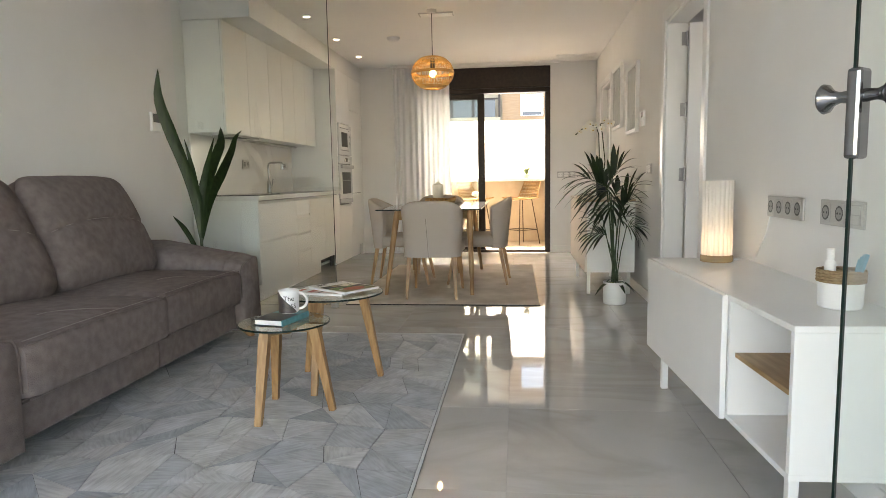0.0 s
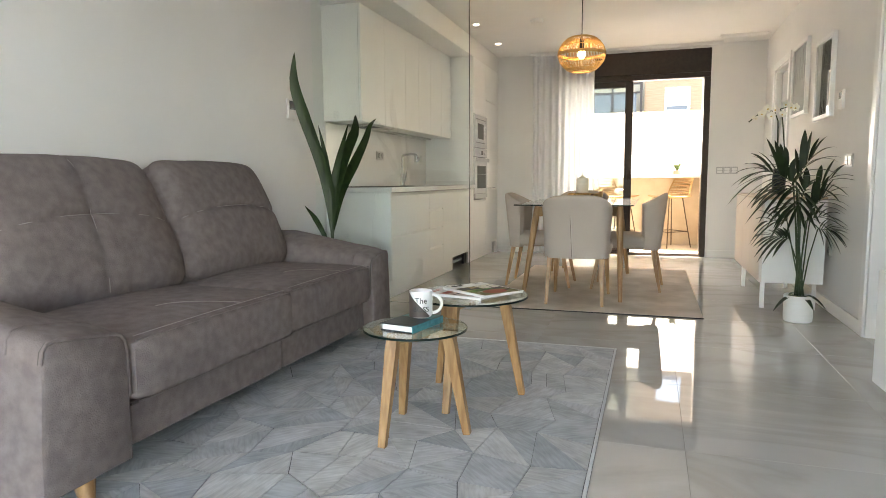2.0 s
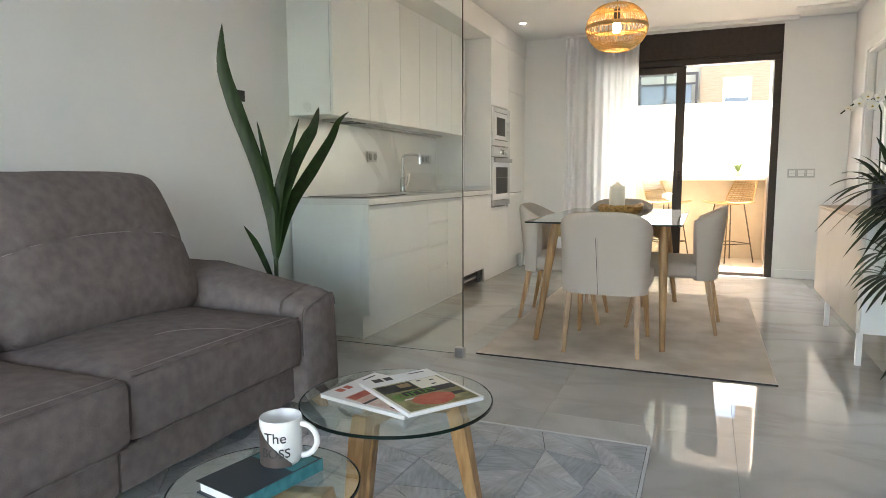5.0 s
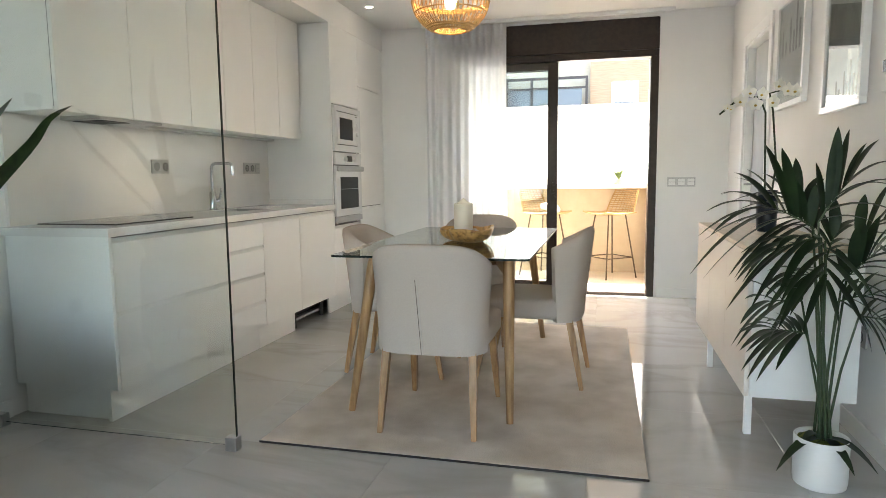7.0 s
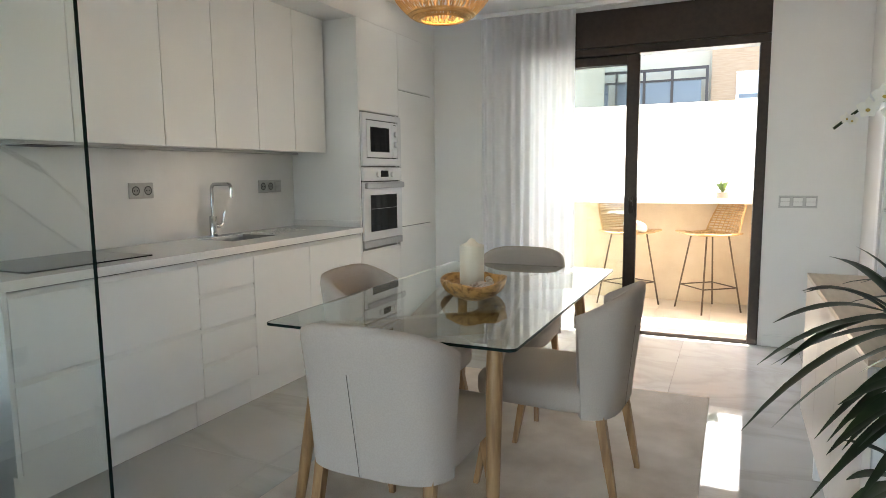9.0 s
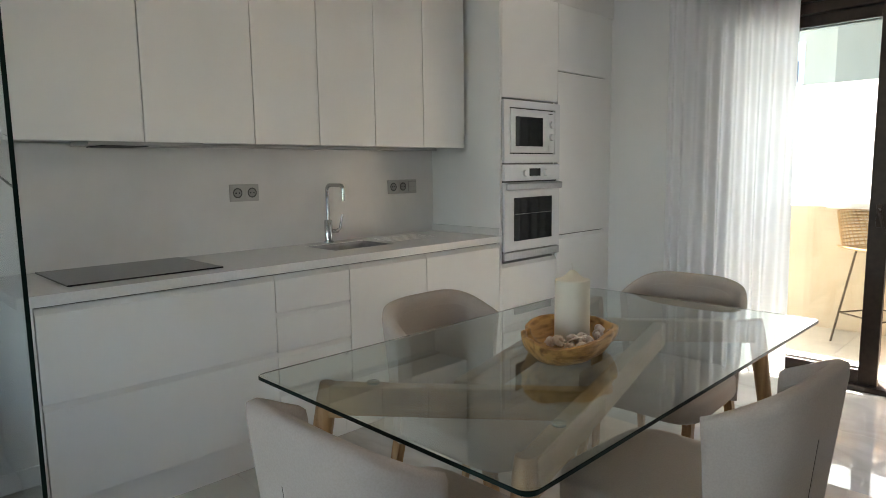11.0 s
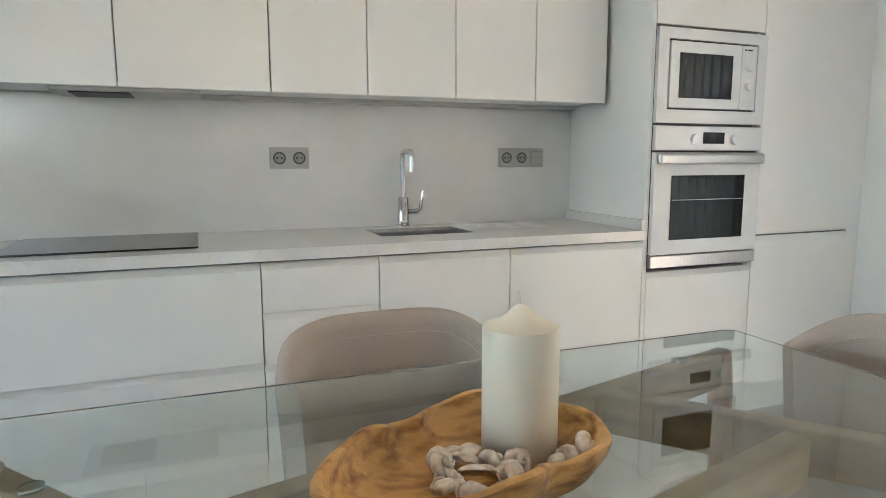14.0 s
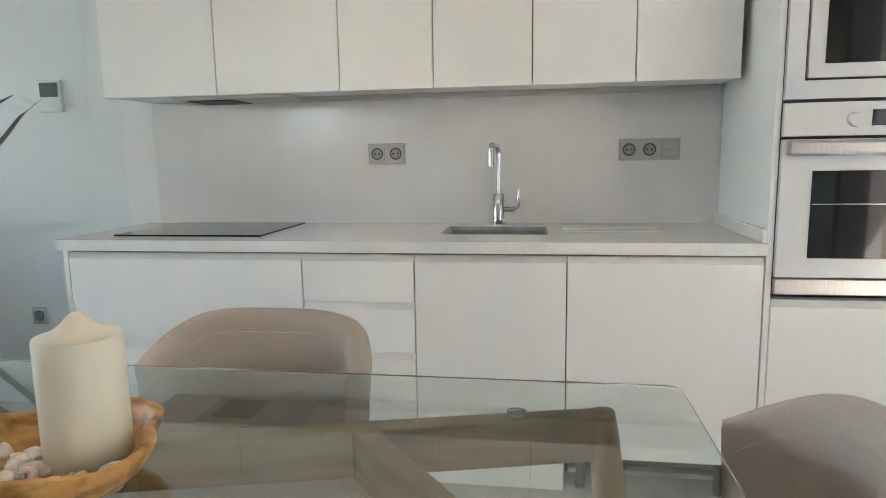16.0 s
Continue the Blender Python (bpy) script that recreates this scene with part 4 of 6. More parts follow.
for k in range(6):
    part("slat", boxm(-0.625, -0.335, 5.812 + 0.017 * k, 5.822 + 0.017 * k, CZ - 0.017, CZ - 0.012), M["trim"], v)
v = thing("ceiling_vent", (0.99, 8.12, CZ), "long white ceiling air grille by the window", "vent")
part("frame", boxm(0.74, 1.22, 8.06, 8.19, CZ - 0.012, CZ, 0.003), M["trim"], v)
for k in range(5):
    part("slat", boxm(0.755, 1.205, 8.075 + 0.021 * k, 8.088 + 0.021 * k, CZ - 0.017, CZ - 0.012), M["trim"], v)
v = thing("smoke_detector", (-1.05, 6.75, CZ), "round white ceiling smoke detector", "smoke detector")
part("case", lathe(bmesh.new(), [(0.0, -0.03), (0.05, -0.03), (0.065, -0.018), (0.07, 0.0)], (-1.05, 6.75, CZ), 28), M["pot"], v, smooth=40)


# ---- soft shapes ----
def soft_point(p, half, n, bulge):
    """Maps a point of the unit cube's skin to a rounded, swollen cushion."""
    k = (abs(p[0]) ** n + abs(p[1]) ** n + abs(p[2]) ** n) ** (-1.0 / n)
    q = [c * k for c in p]
    for a in range(3):
        b, c = (a + 1) % 3, (a + 2) % 3
        q[a] *= 1 + bulge[a] * (1 - q[b] ** 2) * (1 - q[c] ** 2)
    return Vector((q[0] * half[0], q[1] * half[1], q[2] * half[2]))


def cushion(half, n=7, bulge=(0, 0, 0), cuts=9, m=Matrix(), wrinkle=0.0):
    bm = bmesh.new()
    bmesh.ops.create_cube(bm, size=2)
    bmesh.ops.subdivide_edges(bm, edges=bm.edges[:], cuts=cuts, use_grid_fill=True)
    for v in bm.verts:
        q = soft_point(v.co, half, n, bulge)
        if wrinkle:
            q *= 1 + wrinkle * noise.noise(q * 7 + m.translation * 3)
        v.co = m @ q
    return bm


def line(a, b, k=14):
    a, b = Vector(a), Vector(b)
    return [a.lerp(b, i / k) for i in range(k + 1)]


# ---- sofa ----
SX = -1.425                                  # front of the arms
SA0, SA1, SM, SB0, SB1 = 1.515, 1.812, 2.728, 3.575, 3.815   # arm, seat, middle, seat, arm
sf = thing("sofa", (-1.9, 2.67, 0), "taupe microfibre two-seat sofa with loose back cushions", "sofa")


def suede_box(x0, x1, y0, y1, z0, z1, r, sag=0.0, cuts=8):
    """A soft upholstered block with rounded edges and slightly uneven skin."""
    half, c = Vector(((x1 - x0) / 2, (y1 - y0) / 2, (z1 - z0) / 2)), Vector(((x0 + x1) / 2, (y0 + y1) / 2, (z0 + z1) / 2))
    bm = bmesh.new()
    bmesh.ops.create_cube(bm, size=2)
    bmesh.ops.subdivide_edges(bm, edges=bm.edges[:], cuts=cuts, use_grid_fill=True)
    for v in bm.verts:
        p = Vector((v.co.x * half.x, v.co.y * half.y, v.co.z * half.z))
        core = Vector([max(-(h - r), min(h - r, a)) for a, h in zip(p, half)])
        d = p - core
        if d.length > 1e-6:
            p = core + d.normalized() * min(r, d.length)
        p += Vector((0, 0, sag * (1 - v.co.y ** 2) * (1 - v.co.x ** 2))) if v.co.z > 0.9 else Vector()
        v.co = p + c
        v.co += 0.004 * Vector((noise.noise(v.co * 6), noise.noise(v.co * 6 + Vector((9, 0, 0))), noise.noise(v.co * 6 + Vector((0, 9, 0)))))
    return bm


for y0, y1 in ((SA1 - 0.01, SM), (SM, SB0 + 0.01)):
    part("base", suede_box(-2.38, -1.475, y0, y1, 0.105, 0.258, 0.018), M["sofa"], sf, smooth=60)
part("back_frame", suede_box(-2.41, -2.24, SA0 + 0.06, SB1 - 0.06, 0.105, 0.86, 0.05), M["sofa"], sf, smooth=60)


def arm_shape(inner, outer):
    """A padded arm: the top rises to the outside and to the back, the inner shoulder is round, the outer face flares down."""
    w = outer - inner
    prof = [(0.0, 0.10), (0.0, 0.30), (0.0, 0.43), (0.02, 0.474), (0.07, 0.498), (0.16, 0.508), (0.5, 0.524), (0.80, 0.537), (0.90, 0.534), (0.955, 0.515), (0.975, 0.48), (0.99, 0.40), (1.03, 0.25), (1.05, 0.10)]
    bm, rings = bmesh.new(), []
    n = 16
    for i in range(n + 1):
        q = i / n
        x = SX - 0.96 * q
        lift = 0.105 * min(1.0, q / 0.62) ** 1.1
        ring = []
        for k, (u, z) in enumerate(prof):
            top = max(0.0, (z - 0.40) / 0.13)
            e = 0.012 if i == 0 else 0.0
            p = Vector((x, inner + w * (u + (0.5 - u) * e * 3), z + lift * min(1.0, top) - e * min(1.0, top)))
            p += 0.005 * Vector((0, noise.noise(p * 5), noise.noise(p * 5 + Vector((4, 4, 0)))))
            ring.append(bm.verts.new(p))
        rings.append(ring)
    front = [bm.verts.new(v.co + Vector((0.010, (inner + w / 2 - v.co.y) * 0.10, (0.3 - v.co.z) * 0.05))) for v in rings[0]]
    rings.insert(0, front)
    for a, b in zip(rings, rings[1:]):
        for k in range(len(prof) - 1):
            bm.faces.new((a[k], b[k], b[k + 1], a[k + 1]))
        bm.faces.new((a[-1], b[-1], b[0], a[0]))
    bm.faces.new(front)
    bm.faces.new(rings[-1])
    return bm, [v.co.copy() for v in rings[1]], [v.co.copy() for v in rings[3]]


for inner, outer in ((SA1, SA0), (SB0, SB1)):
    b, edge, edge2 = arm_shape(inner, outer)
    mid = Vector((SX, (inner + outer) / 2, 0.3))
    arm = part("arm", b, M["sofa"], sf, smooth=50)
    for line_, r, off in ((edge[1:-3], 0.0058, 0.002), (edge2[1:-3], 0.0045, -0.001)):
        pts = [p + (p - Vector((p.x, mid.y, mid.z))).normalized() * off for p in line_]
        part("piping", tube(bmesh.new(), pts, r, 7), M["sofa"], arm, smooth=60)
    groove = [p + (p - Vector((p.x, mid.y, mid.z))).normalized() * 0.0008 + Vector((-0.009, 0, 0)) for p in edge[1:-3]]
    part("seam", tube(bmesh.new(), groove, 0.0032, 6), M["crease"], arm, "dark sewn groove")
for k, (y0, y1) in enumerate(((SA1 + 0.004, SM - 0.002), (SM + 0.002, SB0 - 0.002))):
    x1 = -1.404 - 0.018 * k
    b = suede_box(-2.28, x1, y0, y1, 0.262, 0.470, 0.036, 0.028, 15)
    c = part("seat_cushion", b, M["sofa"], sf, smooth=60)
    part("piping", tube(bmesh.new(), [(x1 - 0.010 - 0.0025 * abs(i - 10) * 0.1, y0 + 0.02 + (y1 - y0 - 0.04) * i / 20, 0.4625 + 0.004 * math.sin(math.pi * i / 20)) for i in range(21)], 0.0035, 6), M["sofa"], c, smooth=60)
    part("stitching", tube(bmesh.new(), [(x1 - 0.034, y0 + 0.03 + (y1 - y0 - 0.06) * i / 20, 0.4715 + 0.003 * math.sin(math.pi * i / 20)) for i in range(21)], 0.0013, 6), M["stitch"], c)
    part("piping", tube(bmesh.new(), [(x1 - 0.012, y0 + 0.02 + (y1 - y0 - 0.04) * i / 20, 0.2695) for i in range(21)], 0.0035, 6), M["sofa"], c, smooth=60)
    # dark tube painted in as the shadow between cushion and base
    part("seam", tube(bmesh.new(), [(x1 - 0.035, y0 + 0.01 + (y1 - y0 - 0.02) * i / 20, 0.2605) for i in range(21)], 0.0045, 6), M["crease"], c, "dark tube for the shade in the gap under the cushion")
    ym = (y0 + y1) / 2
    dart = []
    for k_ in range(15):
        q = k_ / 14
        x, y = x1 - 0.24 + 0.20 * q ** 1.4, ym - 0.10 + 0.22 * q ** 0.7
        xn, yn = (x - (x1 - 2.28) / 2) / ((x1 + 2.28) / 2), (y - ym) / ((y1 - y0) / 2)
        dart.append((x, y, 0.4712 + 0.028 * (1 - xn * xn) * (1 - yn * yn)))
    part("stitching", tube(bmesh.new(), dart, 0.0016, 6), M["stitch"], c)


def back_cushion(y0, y1, upright):
    """A deep back cushion with a stitched cross, leaning on the frame."""
    half = Vector((0.13, (y1 - y0) / 2, 0.312))
    m = pose(-2.150, (y0 + y1) / 2, 0.731, 0, -23, 0)

    def skin(p):
        k = (abs(p[0]) ** 8 + abs(p[1]) ** 8 + abs(p[2]) ** 8) ** (-1.0 / 8)
        q = Vector([c * k for c in p])
        body = max(0.0, (1 - q.y ** 4) * (1 - q.z ** 4))
        if q.x > 0:
            q.x *= 0.62 + 0.60 * body ** 0.6
            seam_ = math.exp(-((q.z - 0.11 + 0.16 * q.y * q.y) / 0.045) ** 2) * (1.0 - 0.25 * abs(q.y))
            if upright:
                seam_ = max(seam_, 0.75 * math.exp(-((q.y - 0.06 * q.z) / 0.032) ** 2))
            q.x -= 0.16 * seam_ * min(1.0, body * 2)
            q.x += 0.06 * math.sin(q.y * 9 + q.z * 4) * math.exp(-((q.z + 0.95) / 0.3) ** 2)
        w = Vector((q.x * half.x, q.y * half.y * (1.0 + 0.02 * (1 - q.z ** 2) - 0.035 * q.z), q.z * half.z * (1 + 0.03 * (1 - q.y ** 2))))
        return m @ (w * (1 + 0.014 * noise.noise(w * 6 + m.translation * 3)))

    bm = bmesh.new()
    bmesh.ops.create_cube(bm, size=2)
    bmesh.ops.subdivide_edges(bm, edges=bm.edges[:], cuts=37, use_grid_fill=True)
    for v in bm.verts:
        v.co = skin(v.co)
    c = part("back_cushion", bm, M["sofa"], sf, smooth=60)
    out = Vector((0.0015, 0, 0.0003))
    part("stitching", tube(bmesh.new(), [skin((1, -0.93 + 1.86 * i / 36, 0.11 - 0.16 * (-0.93 + 1.86 * i / 36) ** 2)) + out for i in range(37)], 0.0017, 6), M["stitch"], c)
    if upright:
        part("stitching", tube(bmesh.new(), [skin((1, 0.06 * z, z)) + out for z in [-0.93 + 1.86 * i / 36 for i in range(37)]], 0.0017, 6), M["stitch"], c)
    ring = [skin((0.62, y, z)) for y, z in [(a[1], a[2]) for a in line((0, -1, -0.96), (0, -1, 0.96), 20) + line((0, -0.96, 1), (0, 0.96, 1), 20) + line((0, 1, 0.96), (0, 1, -0.96), 20) + line((0, 0.96, -1), (0, -0.96, -1), 20)]]
    mid_ = m.translation
    part("piping", tube(bmesh.new(), [p + (p - mid_).normalized() * 0.0015 for p in ring + ring[:1]], 0.0042, 6, False), M["sofa"], c, smooth=60)


back_cushion(1.815, 2.735, True)
back_cushion(2.742, 3.60, False)
for x in (-2.32, -1.515):
    for y, s_ in ((SA0 + 0.20, -1), (SB1 - 0.06, 1)):
        b = bmesh.new()
        a, f = Vector((x, y, 0.108)), Vector((x + (0.045 if x > -2 else -0.02), y + 0.035 * s_, 0.0))
        tube(b, [a, a.lerp(f, 0.35) + Vector((-0.012, 0, 0)), f], [0.052, 0.034, 0.017], 8)
        part("leg", b, M["oak"], sf, "tapered oak leg", 50)


# ---- coffee tables ----
def coffee_table(c, r, h, feet, label):
    t = thing("coffee_table", (c[0], c[1], 0), label, "coffee table", "nesting coffee tables")
    top = part("tabletop", lathe(bmesh.new(), [(0, h - 0.008), (r - 0.002, h - 0.008), (r, h - 0.006), (r, h - 0.002), (r - 0.002, h), (0, h)], (c[0], c[1], 0), 56), M["tglass"], t, "round clear glass top", 30)
    part("rim", lathe(bmesh.new(), [(r + 0.0003, h - 0.0075), (r + 0.0012, h - 0.007), (r + 0.0012, h - 0.001), (r + 0.0003, h - 0.0005)], (c[0], c[1], 0), 56), M["gedge"], top, "dark green glass rim", 40)
    part("hub", lathe(bmesh.new(), [(0, h - 0.05), (0.03, h - 0.05), (0.03, h - 0.0085), (0, h - 0.0085)], (c[0], c[1], 0), 16), M["oak"], t, smooth=40)
    for fx, fy in feet:
        d = Vector((fx - c[0], fy - c[1], 0))
        k = Vector((c[0], c[1], 0)) + d * 0.62
        ang = math.atan2(d.y, d.x)
        b = bmesh.new()
        box(b, 0, d.length * 0.66, -0.014, 0.014, h - 0.047, h - 0.0095, 0.004)
        bmesh.ops.transform(b, verts=b.verts, matrix=pose(c[0], c[1], 0, 0, 0, math.degrees(ang)))
        part("arm", b, M["oakx"], t)
        part("leg", tube(bmesh.new(), [(k.x, k.y, h - 0.011), (k.x + d.x * 0.06, k.y + d.y * 0.06, h - 0.06), (fx, fy, 0.010)], [0.026, 0.029, 0.0185], 4), M["oak"], t)
    return t


coffee_table((-0.752, 2.495), 0.19, 0.41, ((-0.82, 2.335), (-0.872, 2.66), (-0.568, 2.537)), "small round glass coffee table on three oak legs")
coffee_table((-0.665, 2.915), 0.246, 0.462, ((-0.707, 2.71), (-0.46, 3.027), (-0.859, 3.08)), "larger round glass coffee table on three oak legs")


def slab_on(parent, name, material, cx, cy, w, d, z0, z1, rz, bevel=0.0, label=""):
    b = boxm(-w / 2, w / 2, -d / 2, d / 2, z0, z1, bevel)
    bmesh.ops.transform(b, verts=b.verts, matrix=pose(cx, cy, 0, 0, 0, rz))
    return part(name, b, material, parent, label)


bk = thing("book", (-0.76, 2.5, 0.41), "navy and teal hardback book lying flat", "book")
slab_on(bk, "page_block", M["paperw"], -0.765, 2.501, 0.128, 0.196, 0.4135, 0.4335, -12)
slab_on(bk, "cover", M["navy"], -0.765, 2.501, 0.137, 0.21, 0.4105, 0.4133, -12, 0.001)
cv = slab_on(bk, "cover", M["navy"], -0.765, 2.501, 0.137, 0.21, 0.4337, 0.4365, -12, 0.001)
slab_on(bk, "print", M["teal"], -0.752, 2.562, 0.125, 0.07, 0.4367, 0.4369, -12)
sp = slab_on(bk, "spine", M["teal"], -0.765 + 0.067 * math.cos(radians(-12)), 2.501 + 0.067 * math.sin(radians(-12)), 0.004, 0.21, 0.4105, 0.4365, -12, 0.001)

MUG = Vector((-0.747, 2.545, 0.437))
mg = thing("mug", MUG, "white ceramic mug with dark slanted patch and lettering", "mug")
part("cup", lathe(bmesh.new(), [(0, 0.0), (0.032, 0.0), (0.038, 0.004), (0.042, 0.012), (0.0435, 0.096), (0.0425, 0.099), (0.040, 0.096), (0.0385, 0.014), (0, 0.008)], MUG, 40), M["pot"], mg, smooth=40)
pts = [MUG + Vector((0.041 + 0.034 * math.sin(a) * 0.95, 0.012 + 0.01 * math.sin(a), 0.05 + 0.034 * math.cos(a))) for a in [math.pi * k / 12 for k in range(13)]]
part("handle", tube(bmesh.new(), pts, 0.006, 10), M["pot"], mg, smooth=40)


def wrap(bm, r, centre, ang0):
    """Bends a flat drawing (x across, y up) round an upright cylinder."""
    for v in bm.verts:
        a = ang0 + v.co.x / r
        v.co = Vector((centre.x + (r + v.co.z) * math.cos(a), centre.y + (r + v.co.z) * math.sin(a), centre.z + v.co.y))
    return bm


b = bmesh.new()
grid(b, lambda u, v: Vector((-0.078 + 0.108 * u, 0.005 + (0.112 - 0.106 * u) * min(v, 0.088 / (0.112 - 0.106 * u)), 0.0003)), 24, 6)
part("patch", wrap(b, 0.0440, MUG, radians(-66)), M["mugpatch"], mg, "dark slanted patch")
for word, z, sz in (("The", 0.066, 0.030), ("BOSS", 0.034, 0.027)):
    b = lettering(word, sz)
    bmesh.ops.subdivide_edges(b, edges=b.edges[:], cuts=1)
    part("lettering", wrap(b, 0.0446, MUG + Vector((0, 0, z)), radians(-70)), M["ink"], mg, "black hand lettering")


def magazine(cx, cy, rz, z0, label, blocks):
    g = thing("magazine", (cx, cy, z0), label, "magazine", "magazines on the coffee table")
    slab_on(g, "page_block", M["paperw"], cx, cy, 0.213, 0.272, z0, z0 + 0.009, rz)
    cov = slab_on(g, "cover", M["paperw"], cx, cy, 0.216, 0.276, z0 + 0.0092, z0 + 0.0098, rz)
    for k, (x, y, w, d, mt) in enumerate(blocks):
        b = boxm(x - w / 2, x + w / 2, y - d / 2, y + d / 2, z0 + 0.0099 + 0.0001 * k, z0 + 0.0100 + 0.0001 * k)
        bmesh.ops.transform(b, verts=b.verts, matrix=pose(cx, cy, 0, 0, 0, rz))
        part("print", b, M[mt], cov)
    return g


magazine(-0.69, 2.916, 78, 0.4625, "white magazine with a pink patterned cover", ((0, -0.03, 0.19, 0.19, "pink"), (-0.045, 0.045, 0.09, 0.03, "red"), (0.02, -0.06, 0.12, 0.045, "red"), (-0.03, -0.005, 0.14, 0.010, "ink"), (0.03, 0.02, 0.06, 0.02, "paperw"), (-0.05, -0.09, 0.07, 0.03, "ink"), (-0.058, 0.112, 0.022, 0.024, "red"), (-0.030, 0.112, 0.020, 0.024, "red"), (0.06, 0.118, 0.05, 0.006, "ink")))
mgz = magazine(-0.615, 2.943, 55, 0.4726, "white magazine with an olive and red cover", ((0, -0.03, 0.196, 0.20, "greenp"), (-0.045, 0.035, 0.10, 0.055, "ink"), (0.050, 0.030, 0.085, 0.075, "wax"), (-0.02, 0.042, 0.035, 0.028, "oakx"), (0.02, -0.02, 0.15, 0.034, "ink"), (-0.045, -0.055, 0.055, 0.008, "paperw"), (0.06, -0.075, 0.06, 0.02, "dark"), (0.03, 0.055, 0.012, 0.008, "dark"), (0.065, 0.045, 0.012, 0.008, "dark"), (0.055, 0.015, 0.014, 0.008, "dark"), (-0.062, 0.112, 0.026, 0.026, "ink"), (-0.031, 0.112, 0.022, 0.026, "ink"), (0.06, 0.118, 0.05, 0.006, "ink")))

b = lathe(bmesh.new(), [(0, 0.0), (0.044, 0.0), (0.046, 0.0003), (0, 0.0004)], (0, 0, 0), 32, lambda a, z: 0.04 * math.sin(3 * a) + 0.02 * math.sin(7 * a))
bmesh.ops.transform(b, verts=b.verts, matrix=pose(-0.615, 2.943, 0.4726 + 0.0118, 0, 0, 55) @ pose(-0.005, -0.085, 0) @ Matrix.Diagonal((1.25, 0.85, 1, 1)))
part("print", b, M["red"], mgz.children[1], "round red dish on the cover")
b = lettering("gurus", 0.058, 0.0001)
bmesh.ops.transform(b, verts=b.verts, matrix=pose(-0.615, 2.943, 0.4726 + 0.0123, 0, 0, 55) @ pose(-0.03, -0.022, 0, 0, 0, 6))
part("lettering", b, M["lime"], mgz.children[1], "green cover lettering")

# ---- dining rug ----
rg = thing("dining_rug", (-0.36, 6.0, 0), "beige short-pile rug with dark bound edge", "rug")
part("rug_body", boxm(-1.132, 0.418, 4.850, 7.20, 0.0005, 0.011, 0.003), M["rug"], rg)
part("binding", boxm(-1.135, 0.421, 4.843, 4.849, 0.0003, 0.009, 0.002), M["rugedge"], rg, "dark bound edge")

# ---- dining table ----
TZ = 0.749
tb = thing("dining_table", (-0.49, 5.99, 0), "rectangular glass dining table on splayed oak legs", "dining table")
TX0, TX1, TY0, TY1 = -0.957, -0.055, 5.208, 6.848


def rounded(x0, x1, y0, y1, r, k=5):
    return [(cx + r * math.cos(a0 + math.pi / 2 * i / k), cy + r * math.sin(a0 + math.pi / 2 * i / k))
            for cx, cy, a0 in ((x1 - r, y1 - r, 0), (x0 + r, y1 - r, math.pi / 2), (x0 + r, y0 + r, math.pi), (x1 - r, y0 + r, 1.5 * math.pi)) for i in range(k + 1)]


top = part("tabletop", prism(bmesh.new(), rounded(TX0, TX1, TY0, TY1, 0.025), TZ - 0.010, TZ, 0.0015), M["tglass"], tb, "clear greenish glass top")
b = bmesh.new()
oa, ob_ = rounded(TX0 - 0.0012, TX1 + 0.0012, TY0 - 0.0012, TY1 + 0.0012, 0.026), rounded(TX0 - 0.0003, TX1 + 0.0003, TY0 - 0.0003, TY1 + 0.0003, 0.0253)
lv = [[b.verts.new((x, y, z)) for x, y in o] for o, z in ((ob_, TZ - 0.0095), (oa, TZ - 0.0085), (oa, TZ - 0.0015), (ob_, TZ - 0.0005))]
for p_, q_ in zip(lv, lv[1:]):
    for i in range(len(p_)):
        b.faces.new((p_[i], p_[(i + 1) % len(p_)], q_[(i + 1) % len(p_)], q_[i]))
part("rim", b, M["gedge"], top, "dark green polished glass rim")
BZ = TZ - 0.016   # top of the wooden frame, under the clear pads
LEGS = {"nl": ((-0.785, 5.32), (-0.885, 5.25)), "nr": ((-0.160, 5.335), (-0.140, 5.25)), "fl": ((-0.840, 6.70), (-0.885, 6.78)), "fr": ((-0.227, 6.735), (-0.140, 6.80))}


def beam(a, b_, w, h, z1):
    a, b_ = Vector((*a, 0)), Vector((*b_, 0))
    d = b_ - a
    m = boxm(0, d.length, -w / 2, w / 2, z1 - h, z1, 0.004)
    bmesh.ops.transform(m, verts=m.verts, matrix=pose(a.x, a.y, 0, 0, 0, math.degrees(math.atan2(d.y, d.x))))
    return m


for k, (t0, f0) in LEGS.items():
    a, f = Vector((*t0, BZ)), Vector((*f0, 0.011))
    lg = part("leg", tube(bmesh.new(), [a, a.lerp(f, 0.06), a.lerp(f, 0.16), a.lerp(f, 0.6), f], [0.022, 0.026, 0.027, 0.022, 0.016], 14), M["oak"], tb, smooth=40)
    px, py = {"nl": (-0.694, 5.394), "fr": (-0.318, 6.661), "fl": (-0.815, 6.561), "nr": (-0.197, 5.497)}[k]   # on the rails
    part("pad", lathe(bmesh.new(), [(0, 0), (0.016, 0), (0.016, TZ - 0.0105 - BZ), (0, TZ - 0.0105 - BZ)], (px, py, BZ + 0.0002), 18), M["tglass"], tb, "small clear disc", 40)
RC = Vector((-0.506, 6.028, 0))
